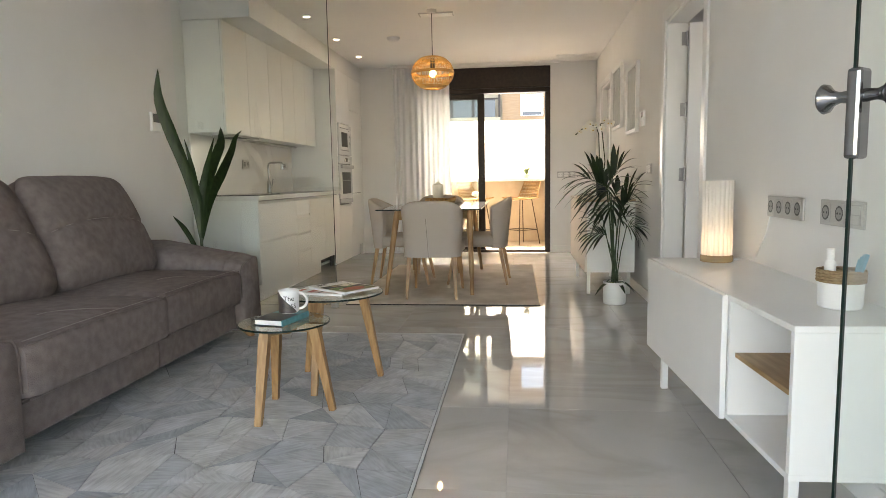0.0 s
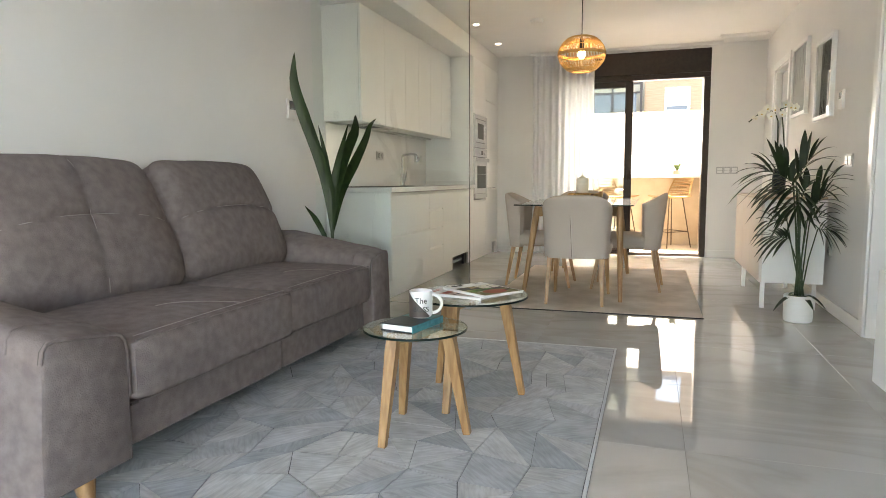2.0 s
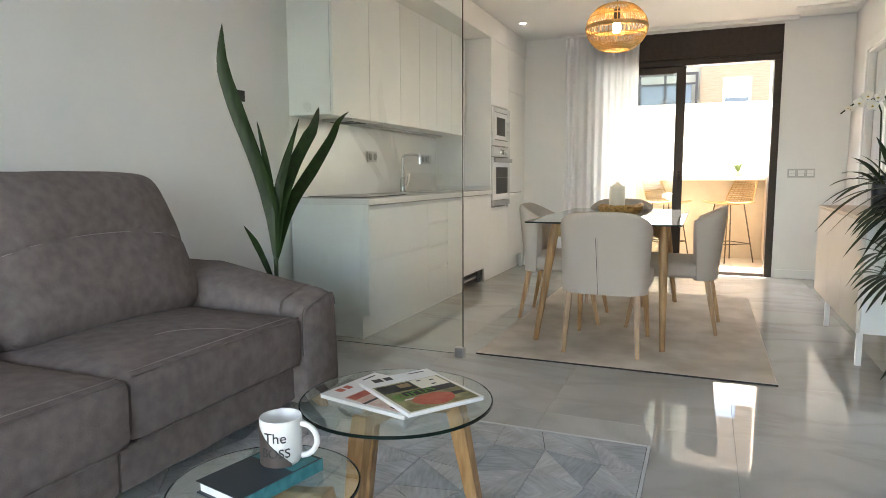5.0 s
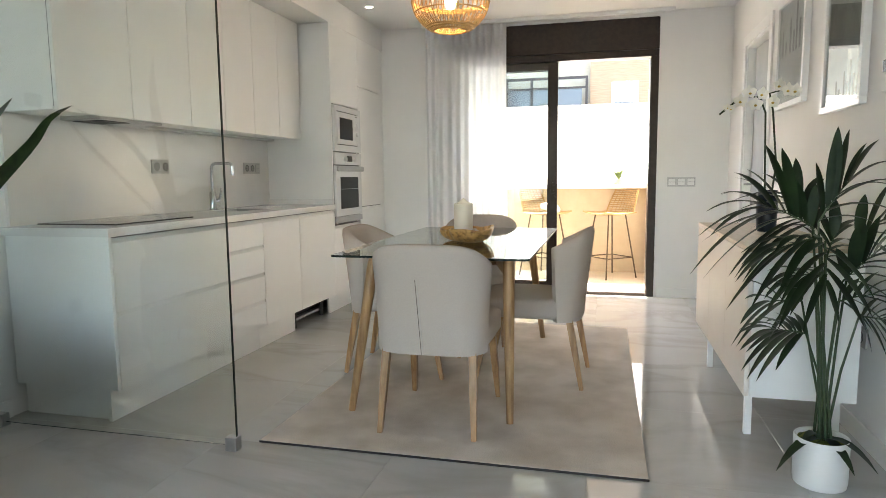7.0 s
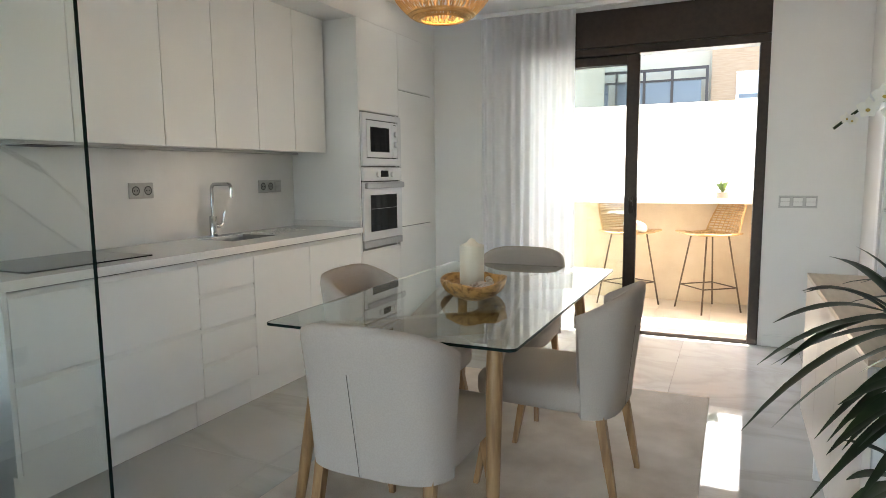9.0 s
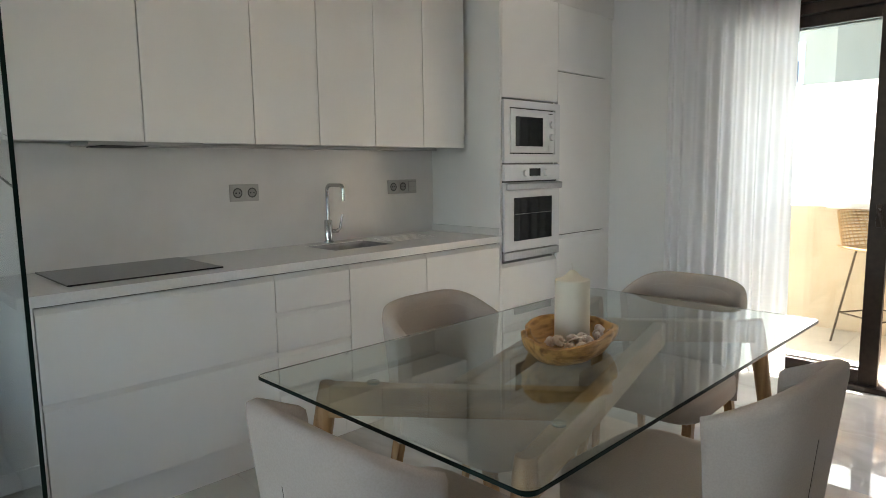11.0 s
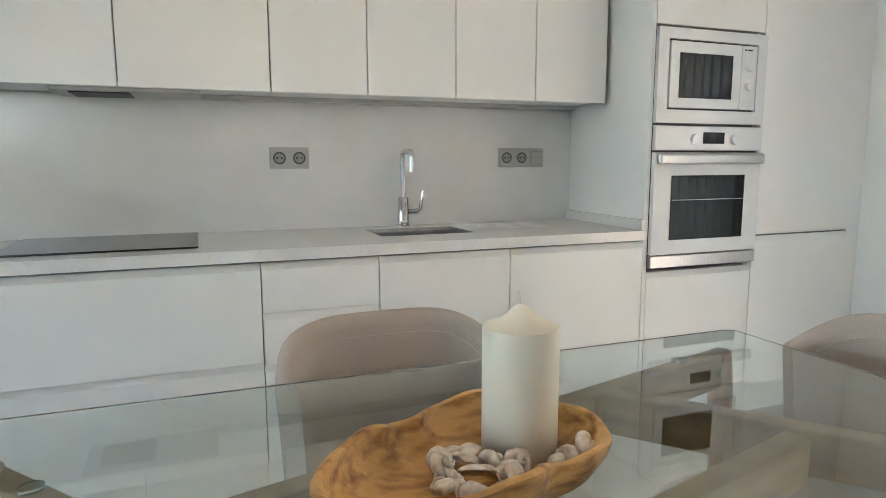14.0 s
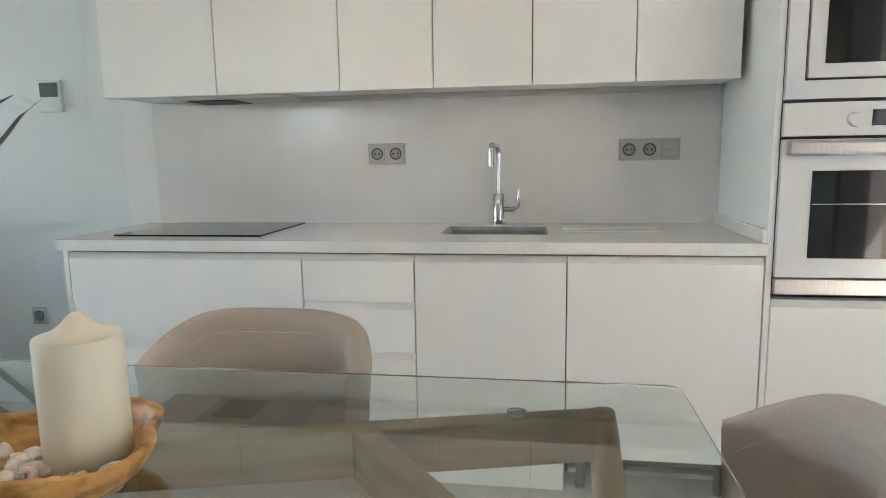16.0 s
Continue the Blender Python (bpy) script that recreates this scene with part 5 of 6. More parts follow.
for k, (a, e) in enumerate((((-0.785, 5.32), (-0.275, 5.735)), ((-0.160, 5.345), (-0.462, 6.49)))):
    part("rail", beam(a, e, 0.042, 0.078, BZ - 0.002 - 0.0006 * k), M["oakx"], tb)
    part("rail", beam((2 * RC.x - a[0], 2 * RC.y - a[1]), (2 * RC.x - e[0], 2 * RC.y - e[1]), 0.042, 0.078, BZ - 0.002 - 0.0006 * k), M["oakx"], tb)

# ---- dining chairs ----
def dining_chair():
    c = thing("dining_chair", (0, 0, 0), "beige linen dining chair with wrap-around back and oak legs", "chair", "chairs round the table")
    b = cushion((0.247, 0.252, 0.057), 6, (0.0, 0.02, 0.12), 9, pose(0, 0.043, 0.422))
    part("seat", b, M["linen"], c, smooth=60)
    b = bmesh.new()
    def plan(s_, z, off):
        k = max(0.0, (z - 0.37) / 0.46)
        ph = s_ * radians(70 + 9 * min(1.0, k * 1.1) ** 0.8)
        w, d = 0.250 + 0.022 * k * k + off, 0.258 + 0.05 * k + off
        sx, cy = math.sin(ph), math.cos(ph)
        return Vector((w * math.copysign(abs(sx) ** 0.52, sx), -d * math.copysign(abs(cy) ** 0.52, cy), z))
    def skin(u, v):
        s_ = u * 2 - 1
        zt, zb = 0.806 - 0.085 * abs(s_) ** 2.0, 0.358
        if v < 0.42:
            z, off = zb + (zt - zb) * v / 0.42, 0.0
        elif v < 0.58:
            a = (v - 0.42) / 0.16 * math.pi
            z, off = zt + 0.02 * math.sin(a), -0.022 * (1 - math.cos(a))
        else:
            z, off = zt + (zb - zt) * (v - 0.58) / 0.42, -0.044
        return plan(s_, z, off)
    vs = grid(b, skin, 34, 22)
    for row in (vs[0], vs[-1]):
        b.faces.new(row)
    back = part("backrest", b, M["linen"], c, smooth=70)
    arc = [plan(s_, 0.806 - 0.085 * abs(s_) ** 2.0 - 0.030, -0.0435) for s_ in [-0.97 + 1.94 * i / 40 for i in range(41)]]
    part("seam", tube(bmesh.new(), arc, 0.0016, 6), M["piping"], back, "fine seam along the top of the back")
    for dx, mt, r, lb in ((-0.0015, "crease", 0.0016, "dark crease of the back seam"), (0.005, "piping", 0.0032, "pale piped back seam")):
        part("seam", tube(bmesh.new(), [Vector((dx - 0.018 - 0.014 * k / 8, plan(0.0, 0.36 + 0.32 * k / 8, 0.0).y + 0.0008, 0.36 + 0.32 * k / 8)) for k in range(9)], r, 6), M[mt], back, lb)
    for x0, y0, x1, y1 in ((0.188, -0.2, 0.205, -0.27), (-0.188, -0.2, -0.205, -0.27), (0.195, 0.21, 0.215, 0.285), (-0.195, 0.21, -0.215, 0.285)):
        a, f = Vector((x0, y0, 0.385)), Vector((x1, y1, 0.011))
        part("leg", tube(bmesh.new(), [a, a.lerp(f, 0.5), f], [0.024, 0.021, 0.0145], 4), M["oak"], c)
    return c


chair = dining_chair()
chair.matrix_basis = pose(-0.462, 5.30, 0)
copy_thing(chair, pose(-0.108, 5.985, 0, 0, 0, 87))
copy_thing(chair, pose(-0.87, 5.998, 0, 0, 0, -90))
copy_thing(chair, pose(-0.585, 6.775, 0, 0, 0, 182))

# ---- table centrepiece ----
BW = Vector((-0.472, 5.912, TZ))
bw = thing("wooden_bowl", BW, "pear-shaped carved olive-wood bowl with uneven rim", "bowl")


def bowl_edge(a):
    """Radius of the rim at a bearing: a pear with a pinched waist."""
    return 0.166 + 0.009 * math.cos(a) + 0.015 * math.sin(a) - 0.024 * math.cos(2 * a) - 0.030 * math.sin(2 * a) - 0.008 * math.cos(3 * a) + 0.007 * math.sin(5 * a + 1) + 0.004 * math.sin(9 * a)


def bowl_skin(u, v):
    a = 2 * math.pi * u
    rim = 0.069 + 0.008 * math.cos(a + 0.3) + 0.006 * math.sin(3 * a + 1) + 0.003 * math.sin(8 * a)
    R = bowl_edge(a)
    if v < 0.45:
        q = v / 0.45
        r, z = R * (0.46 + 0.54 * math.sin(q * math.pi / 2) ** 0.85), rim * q ** 1.45
    elif v < 0.55:
        q = (v - 0.45) / 0.10 * math.pi
        r, z = R - 0.007 * (1 - math.cos(q)), rim + 0.004 * math.sin(q)
    else:
        q = 1 - (v - 0.55) / 0.45
        r, z = (R - 0.014) * (0.34 + 0.66 * math.sin(q * math.pi / 2) ** 0.9), 0.013 + (rim - 0.013) * q ** 1.8
    r *= 1 + 0.012 * math.sin(13 * a + 9 * v) + 0.010 * noise.noise(Vector((math.cos(a) * 4, math.sin(a) * 4, v * 5)))
    return BW + Vector((r * math.cos(a), r * math.sin(a), 0.0005 + z))


b = bmesh.new()
vs = grid(b, bowl_skin, 72, 24)
b.faces.new([r[0] for r in vs[:-1]])
b.faces.new([r[-1] for r in vs[:-1]])
bmesh.ops.remove_doubles(b, verts=b.verts, dist=1e-5)
part("body", b, M["olive"], bw, smooth=60)
CD = Vector((-0.512, 6.018, TZ + 0.0145))
cd = thing("pillar_candle", CD, "tall ivory pillar candle with pointed top and white wick", "candle")
part("wax", lathe(bmesh.new(), [(0, 0.0), (0.050, 0.0), (0.0525, 0.003), (0.0525, 0.180), (0.0515, 0.184), (0.047, 0.185), (0.034, 0.189), (0.020, 0.199), (0.011, 0.209), (0.005, 0.213), (0, 0.214)], CD, 40), M["wax"], cd, smooth=50)
part("wick", tube(bmesh.new(), [CD + Vector((0, 0, 0.212)), CD + Vector((-0.001, -0.002, 0.222)), CD + Vector((0.0, -0.005, 0.233))], 0.0013, 6), M["paperw"], cd)


def spiral_shell(r):
    b = bmesh.new()
    pts, rad = [], []
    for i in range(24):
        th_, g = i * 0.60, 1 - i / 24
        pts.append(Vector((r * 0.7 * g * math.cos(th_), r * 0.7 * g * math.sin(th_), r * 1.6 * (i / 24))))
        rad.append(r * (0.55 * g + 0.05 * math.sin(i * 2.4) * g) + 0.001)
    return tube(b, pts, rad, 14)


def scallop_shell(r):
    b = bmesh.new()
    top = grid(b, lambda u, v: Vector((r * v * math.sin((u - 0.5) * 2.9) * 0.9, r * v * math.cos((u - 0.5) * 2.9), r * 0.24 * math.sin(math.pi * min(1.0, 0.15 + v * 0.85)) + 0.03 * r * math.sin(u * 60) * v)), 30, 8)
    bot = grid(b, lambda u, v: Vector((r * v * math.sin((u - 0.5) * 2.9) * 0.88, r * v * math.cos((u - 0.5) * 2.9) * 0.98, r * 0.18 * math.sin(math.pi * min(1.0, 0.15 + v * 0.85)) - 0.03 * r)), 30, 8)
    return b


rnd = random.Random(12)
for k, (x, y, r) in enumerate(((-0.525, 5.935, 0.034), (-0.455, 5.985, 0.022), (-0.435, 5.925, 0.032), (-0.485, 5.925, 0.026), (-0.435, 5.965, 0.019), (-0.475, 5.885, 0.020), (-0.445, 5.885, 0.026), (-0.405, 5.905, 0.022),
                               (-0.415, 5.955, 0.018), (-0.505, 5.895, 0.018), (-0.420, 5.870, 0.018), (-0.465, 5.950, 0.020), (-0.445, 6.055, 0.018), (-0.462, 6.085, 0.021), (-0.435, 6.030, 0.014), (-0.395, 5.935, 0.015))):
    flat = k in (0, 2, 6, 3)
    b = scallop_shell(r) if flat else spiral_shell(r * 0.85)
    z = TZ + (0.030 + 0.006 * (k % 3) if flat else 0.030 + 0.006 * rnd.random())
    if flat:
        bmesh.ops.transform(b, verts=b.verts, matrix=pose(x, y, z, rnd.uniform(-45, 45), rnd.uniform(-45, 45), rnd.uniform(0, 360)))
    else:
        bmesh.ops.transform(b, verts=b.verts, matrix=pose(x, y, z, rnd.uniform(50, 110), rnd.uniform(-40, 40), rnd.uniform(0, 360)))
    solid("sea_shell", b, M["shell"], "pale fan-shaped sea shell in the wooden bowl" if flat else "small pale spiral sea shell in the wooden bowl", "shell", "shells in the bowl", smooth=0)

# ---- pendant lamp ----
PX, PY = -0.505, 5.72
pd = thing("pendant_lamp", (PX, PY, CZ), "round woven rattan pendant lamp, lit", "pendant lamp")
part("ceiling_rose", lathe(bmesh.new(), [(0, -0.03), (0.035, -0.03), (0.045, -0.015), (0.045, 0.0)], (PX, PY, CZ), 24), M["silver"], pd, smooth=40)
part("cord", tube(bmesh.new(), [(PX, PY, CZ - 0.03), (PX, PY, 2.06)], 0.0035, 8), M["dark"], pd)
part("socket", lathe(bmesh.new(), [(0, 0.09), (0.012, 0.09), (0.02, 0.07), (0.02, 0.0), (0, 0)], (PX, PY, 1.99), 16), M["dark"], pd, smooth=40)
part("bulb", lathe(bmesh.new(), [(0, -0.075), (0.018, -0.07), (0.028, -0.045), (0.022, -0.015), (0.013, 0.0), (0, 0)], (PX, PY, 1.99), 20), M["bulb"], pd, smooth=60)
shade = part("shade", bmesh.new(), M["rattan"], pd)
def shade_r(q):
    return 0.082 + 0.108 * math.sin(math.pi * min(1, max(0, q))) ** 0.62
for k in range(44):
    a = 2 * math.pi * k / 44
    pts = [(PX + shade_r(q) * math.cos(a), PY + shade_r(q) * math.sin(a), 1.815 + 0.27 * q) for q in [i / 12 for i in range(13)]]
    part("rib", tube(bmesh.new(), pts, 0.0026, 5), M["rattan"], shade)
for q, w in ((0.0, 0.005), (0.03, 0.004), (0.06, 0.004), (0.3, 0.0035), (0.5, 0.006), (0.53, 0.0045), (0.47, 0.0045), (0.72, 0.0035), (0.94, 0.004), (0.97, 0.004), (1.0, 0.005)):
    r = shade_r(q)
    pts = [(PX + r * math.cos(2 * math.pi * i / 40), PY + r * math.sin(2 * math.pi * i / 40), 1.815 + 0.27 * q) for i in range(41)]
    part("hoop", tube(bmesh.new(), pts, w, 6, False), M["rattan"], shade)
b = bmesh.new()
for k in range(72):
    a0 = 2 * math.pi * k / 72
    for sgn in (-1, 1):
        pts = [(PX + (shade_r(q) + 0.001) * math.cos(a0 + sgn * 0.5 * q), PY + (shade_r(q) + 0.001) * math.sin(a0 + sgn * 0.5 * q), 1.815 + 0.27 * q) for q in (0.0, 0.05, 0.1, 0.16, 0.22)]
        tube(b, pts, 0.0016, 4)
        pts = [(p[0], p[1], 1.815 + 0.27 - (p[2] - 1.815)) for p in pts]
        tube(b, pts, 0.0016, 4)
tagged(part("weave", b, M["rattan"], shade), kind="stuff")

# ---- curtain ----
cu = thing("curtain", (-1.0, 8.42, 0), "sheer white curtain hanging in soft folds", "curtain")
b = bmesh.new()
def fold(u, v):
    x = -1.385 + 0.755 * u
    p = 0.027 * math.sin(u * 2 * math.pi * 10 + 0.8 * math.sin(u * 9)) * (0.8 + 0.2 * math.sin(u * 17))
    return Vector((x + 0.010 * math.sin(v * 3 + u * 20) * (1 - v) + (0.05 * (1 - v) ** 2) * max(0, u - 0.8), 8.405 + p * (1 - 0.35 * v) + 0.01 * (1 - v) * math.sin(u * 13), 0.03 + 2.43 * v))
grid(b, fold, 220, 14)
part("cloth", b, M["curtain"], cu, smooth=180)
b = bmesh.new()
grid(b, lambda u, v: fold(u, 0.965 + 0.035 * v) + Vector((0, -0.004, 0)), 220, 2)
part("heading", b, M["curtain"], cu, "pleated heading tape", 180)
part("rail", boxm(-1.42, 0.80, 8.385, 8.425, 2.465, 2.498, 0.004), M["trim"], cu, "white ceiling curtain rail")

# ---- sideboard, palm, orchid ----
sb = thing("sideboard", (1.0, 5.95, 0), "glossy white sideboard on slim square legs", "sideboard")
part("body", boxm(0.822, 1.205, 5.252, 6.640, 0.205, 0.790, 0.002), M["trim"], sb)
part("top", boxm(0.800, 1.207, 5.248, 6.644, 0.791, 0.808, 0.002), M["veneer"], sb, "thin wood veneer top")
for k in range(3):
    y = 5.254 + 0.4617 * k
    # door colour carries the warm reflected light
    part("door", boxm(0.801, 0.820, y, y + 0.4587, 0.208, 0.788, 0.002), M["warm_tinted_gloss"], sb, "white lacquered door, warm reflection put into its colour")
for x in (0.835, 1.165):
    for y in (5.38, 6.36):
        part("leg", boxm(x, x + 0.028, y, y + 0.028, 0.0, 0.2045, 0.002), M["trim"], sb)

PP = Vector((1.003, 4.973, 0))


def blade(bm, base, way, length, width, droop, n=6, fold_=0.25, up=Vector((0, 0, 1))):
    """A long pointed leaf, folded along its middle, that bows under its own weight."""
    way = way.normalized()
    side = way.cross(up)
    side = side.normalized() if side.length > 1e-3 else Vector((1, 0, 0))
    rows = []
    for i in range(n + 1):
        q = i / n
        p = base + way * (length * q) + Vector((0, 0, -droop * length * q * q))
        w = width * (math.sin(math.pi * min(1.0, 0.12 + 0.88 * q)) ** 0.75 if q < 1 else 0.02)
        w = max(w, width * 0.04)
        nrm = side.cross(way).normalized()
        rows.append((bm.verts.new(p - side * w + nrm * w * fold_), bm.verts.new(p), bm.verts.new(p + side * w + nrm * w * fold_)))
    for a, c in zip(rows, rows[1:]):
        bm.faces.new((a[0], a[1], c[1], c[0]))
        bm.faces.new((a[1], a[2], c[2], c[1]))


pl = thing("potted_palm", PP, "dark green kentia palm in a white ceramic pot", "plant")
part("pot", lathe(bmesh.new(), [(0, 0), (0.078, 0), (0.084, 0.004), (0.087, 0.02), (0.088, 0.172), (0.086, 0.175), (0.080, 0.172), (0.079, 0.15), (0, 0.15)], PP, 40), M["pot"], pl, "white cylindrical pot", 40)
b = lathe(bmesh.new(), [(0, 0.166), (0.03, 0.168), (0.06, 0.163), (0.079, 0.156)], PP, 30, lambda a, z: 0.03 * math.sin(9 * a))
for v in b.verts:
    v.co.z += 0.012 * noise.noise(v.co * 60)
part("moss", b, M["moss"], pl, "green moss cover", 60)
rnd = random.Random(11)
FANS = [  # hub, bearings of the fan in the wall's plane (0 along x, 90 up), lean out of it, leaflets, length
    ((0.925, 4.93, 0.915), 98, 196, -0.25, 11, 0.32), ((0.945, 4.94, 0.93), 32, 96, -0.10, 7, 0.31), ((0.94, 4.97, 0.90), 60, 170, 0.45, 8, 0.27), ((0.95, 4.92, 0.88), 150, 215, -0.75, 6, 0.26),
    ((1.03, 4.95, 0.727), 8, 102, -0.15, 7, 0.25), ((0.926, 4.94, 0.546), 112, 215, -0.30, 8, 0.19), ((1.087, 4.95, 0.612), -60, 65, -0.35, 8, 0.145), ((0.977, 4.94, 0.754), 140, 205, -0.40, 5, 0.17),
    ((0.99, 4.99, 0.80), 20, 120, 0.55, 6, 0.22), ((0.905, 4.93, 0.66), 115, 225, -0.35, 5, 0.19), ((1.01, 4.92, 0.665), -25, 85, -0.55, 5, 0.19), ((0.96, 4.91, 0.87), 195, 340, -0.6, 5, 0.2), ((1.06, 4.97, 0.86), 10, 80, 0.2, 5, 0.24)]
for hub, a0, a1, lean, n, ll in FANS:
    hub = Vector(hub)
    fr = part("frond", bmesh.new(), M["palm"], pl)
    foot = PP + Vector((rnd.uniform(-0.03, 0.03), rnd.uniform(-0.03, 0.03), 0.155))
    mid = foot.lerp(hub, 0.5) + Vector((rnd.uniform(-0.01, 0.01), 0, 0.03))
    am, half = radians((a0 + a1) / 2), radians(abs(a1 - a0) / 2)
    way = Vector((math.cos(am), lean * 0.7, math.sin(am))).normalized()
    rib = [hub + way * (ll * 0.62 * k / 6) + Vector((0, 0, -0.10 * ll * (k / 6) ** 2)) for k in range(7)]
    part("stalk", tube(bmesh.new(), [foot, mid] + rib, [0.0052, 0.0042] + [0.0034 - 0.0004 * k for k in range(7)], 7), M["stem"], fr, smooth=60)
    n = round(n * 1.7)
    for i in range(n):
        q = (i + 0.5) / n
        sgn = 1 if i % 2 else -1
        a = am + sgn * half * (1.15 - 0.95 * q) + radians(rnd.uniform(-7, 7))
        d = Vector((math.cos(a), lean * rnd.uniform(0.4, 1.4) + rnd.uniform(-0.25, 0.25), math.sin(a)))
        k = min(5, int(q * 6))
        b = bmesh.new()
        blade(b, rib[k].lerp(rib[k + 1], q * 6 - k), d, ll * rnd.uniform(0.62, 0.85) * (0.8 + 0.45 * math.sin(math.pi * q)), (0.0165 if ll > 0.2 else 0.0155) * rnd.uniform(0.8, 1.2), rnd.uniform(0.12, 0.25) + 0.42 * abs(math.cos(a)) * rnd.uniform(0.6, 1.1), 8)
        part("leaflet", b, M["palm"], fr, smooth=60)
b = bmesh.new()
for d, l in (((-0.85, -0.5, 0.3), 0.2), ((0.7, -0.6, 0.45), 0.2), ((-0.7, -0.3, 0.9), 0.12), ((0.4, -0.9, 0.35), 0.16)):
    blade(b, PP + Vector((0, 0, 0.165)), Vector(d), l, 0.02, 0.75)
part("low_leaves", b, M["palm"], pl, smooth=60)

OR = Vector((1.03, 6.02, 0.809))
oc = thing("orchid", OR, "white flowering orchid in a dark glass vase", "plant")
part("vase", lathe(bmesh.new(), [(0, 0), (0.038, 0), (0.045, 0.02), (0.05, 0.12), (0.042, 0.2), (0.045, 0.205), (0.038, 0.2), (0.044, 0.12), (0.038, 0.02), (0, 0.012)], OR, 28), M["navy"], oc, "dark glass vase", 40)
rnd = random.Random(5)
for pts in ([OR + Vector(p) for p in ((-0.01, 0, 0.1), (-0.02, -0.01, 0.33), (-0.03, -0.02, 0.58), (-0.06, -0.03, 0.655), (-0.12, -0.04, 0.66), (-0.18, -0.05, 0.63), (-0.245, -0.06, 0.575))],
            [OR + Vector(p) for p in ((0.01, 0, 0.1), (0.03, -0.01, 0.33), (0.0, -0.03, 0.59), (-0.02, -0.04, 0.67), (0.04, -0.06, 0.685), (0.10, -0.08, 0.655))]):
    st = part("stem", tube(bmesh.new(), pts, 0.0048, 7), M["palm"], oc, smooth=60)
    for p, nxt in zip(pts[3:], pts[4:]):
        for q in (0.1, 0.6):
            c = p.lerp(nxt, q) + Vector((rnd.uniform(-0.012, 0.012), -0.018 - 0.03 * rnd.random(), rnd.uniform(-0.045, 0.022)))
            s = 0.036 if p is not pts[5] else 0.020
            b = bmesh.new()
            tw = rnd.uniform(-0.6, 0.6)
            for k in range(5):
                a = math.pi / 2 + 2 * math.pi * k / 5
                blade(b, c, Vector((math.cos(a) + tw * 0.4, -0.25 + tw * math.cos(a), math.sin(a) - 0.1)), s, s * (0.52 if k in (1, 4) else 0.34), -0.1, 4, 0.15, Vector((0, -1, 0)))
            fl = part("flower", b, M["petal"], st, "white orchid flower", 60)
            part("lip", lathe(bmesh.new(), [(0, -0.2 * s), (0.16 * s, -0.12 * s), (0.2 * s, 0.0), (0.1 * s, 0.1 * s), (0, 0.12 * s)], c + Vector((0, -0.008, -0.1 * s)), 10), M["petalc"], fl, smooth=60)

# ---- blade plant behind the sofa ----
YB = Vector((-1.935, 4.08, 0))
yp = thing("blade_plant", YB, "tall plant with broad green blades in a mint pot", "plant")
part("pot", lathe(bmesh.new(), [(0, 0), (0.10, 0), (0.125, 0.02), (0.14, 0.27), (0.136, 0.275), (0.128, 0.27), (0.12, 0.24), (0, 0.24)], YB, 36), M["mint"], yp, "mint glazed pot", 40)
part("stem", tube(bmesh.new(), [YB + Vector((0, 0, 0.24)), YB + Vector((0, 0, 0.45)), YB + Vector((0, 0, 0.62))], [0.010, 0.009, 0.012], 10), M["stem"], yp, smooth=60)


def long_leaf(ctrl, widths, n=18):
    """A broad blade along control points, with a shallow fold; it faces the room."""
    ctrl = [YB + Vector(c) for c in ctrl]
    b = bmesh.new()
    rows = []
    for i in range(n + 1):
        q = i / n * (len(ctrl) - 1)
        k = min(int(q), len(ctrl) - 2)
        f = q - k
        p0, p1, p2, p3 = ctrl[max(k - 1, 0)], ctrl[k], ctrl[k + 1], ctrl[min(k + 2, len(ctrl) - 1)]
        p = 0.5 * ((2 * p1) + (p2 - p0) * f + (2 * p0 - 5 * p1 + 4 * p2 - p3) * f * f + (3 * p1 - p0 - 3 * p2 + p3) * f ** 3)
        d = (p2 - p1).normalized()
        side = d.cross(Vector((0.25, -1, 0))).normalized()
        w = widths[k] * (1 - f) + widths[k + 1] * f
        rows.append((b.verts.new(p - side * w + Vector((0, -0.25 * w, 0))), b.verts.new(p), b.verts.new(p + side * w + Vector((0, -0.25 * w, 0)))))
    for a, c in zip(rows, rows[1:]):
        b.faces.new((a[0], a[1], c[1], c[0]))
        b.faces.new((a[1], a[2], c[2], c[1]))
    return b


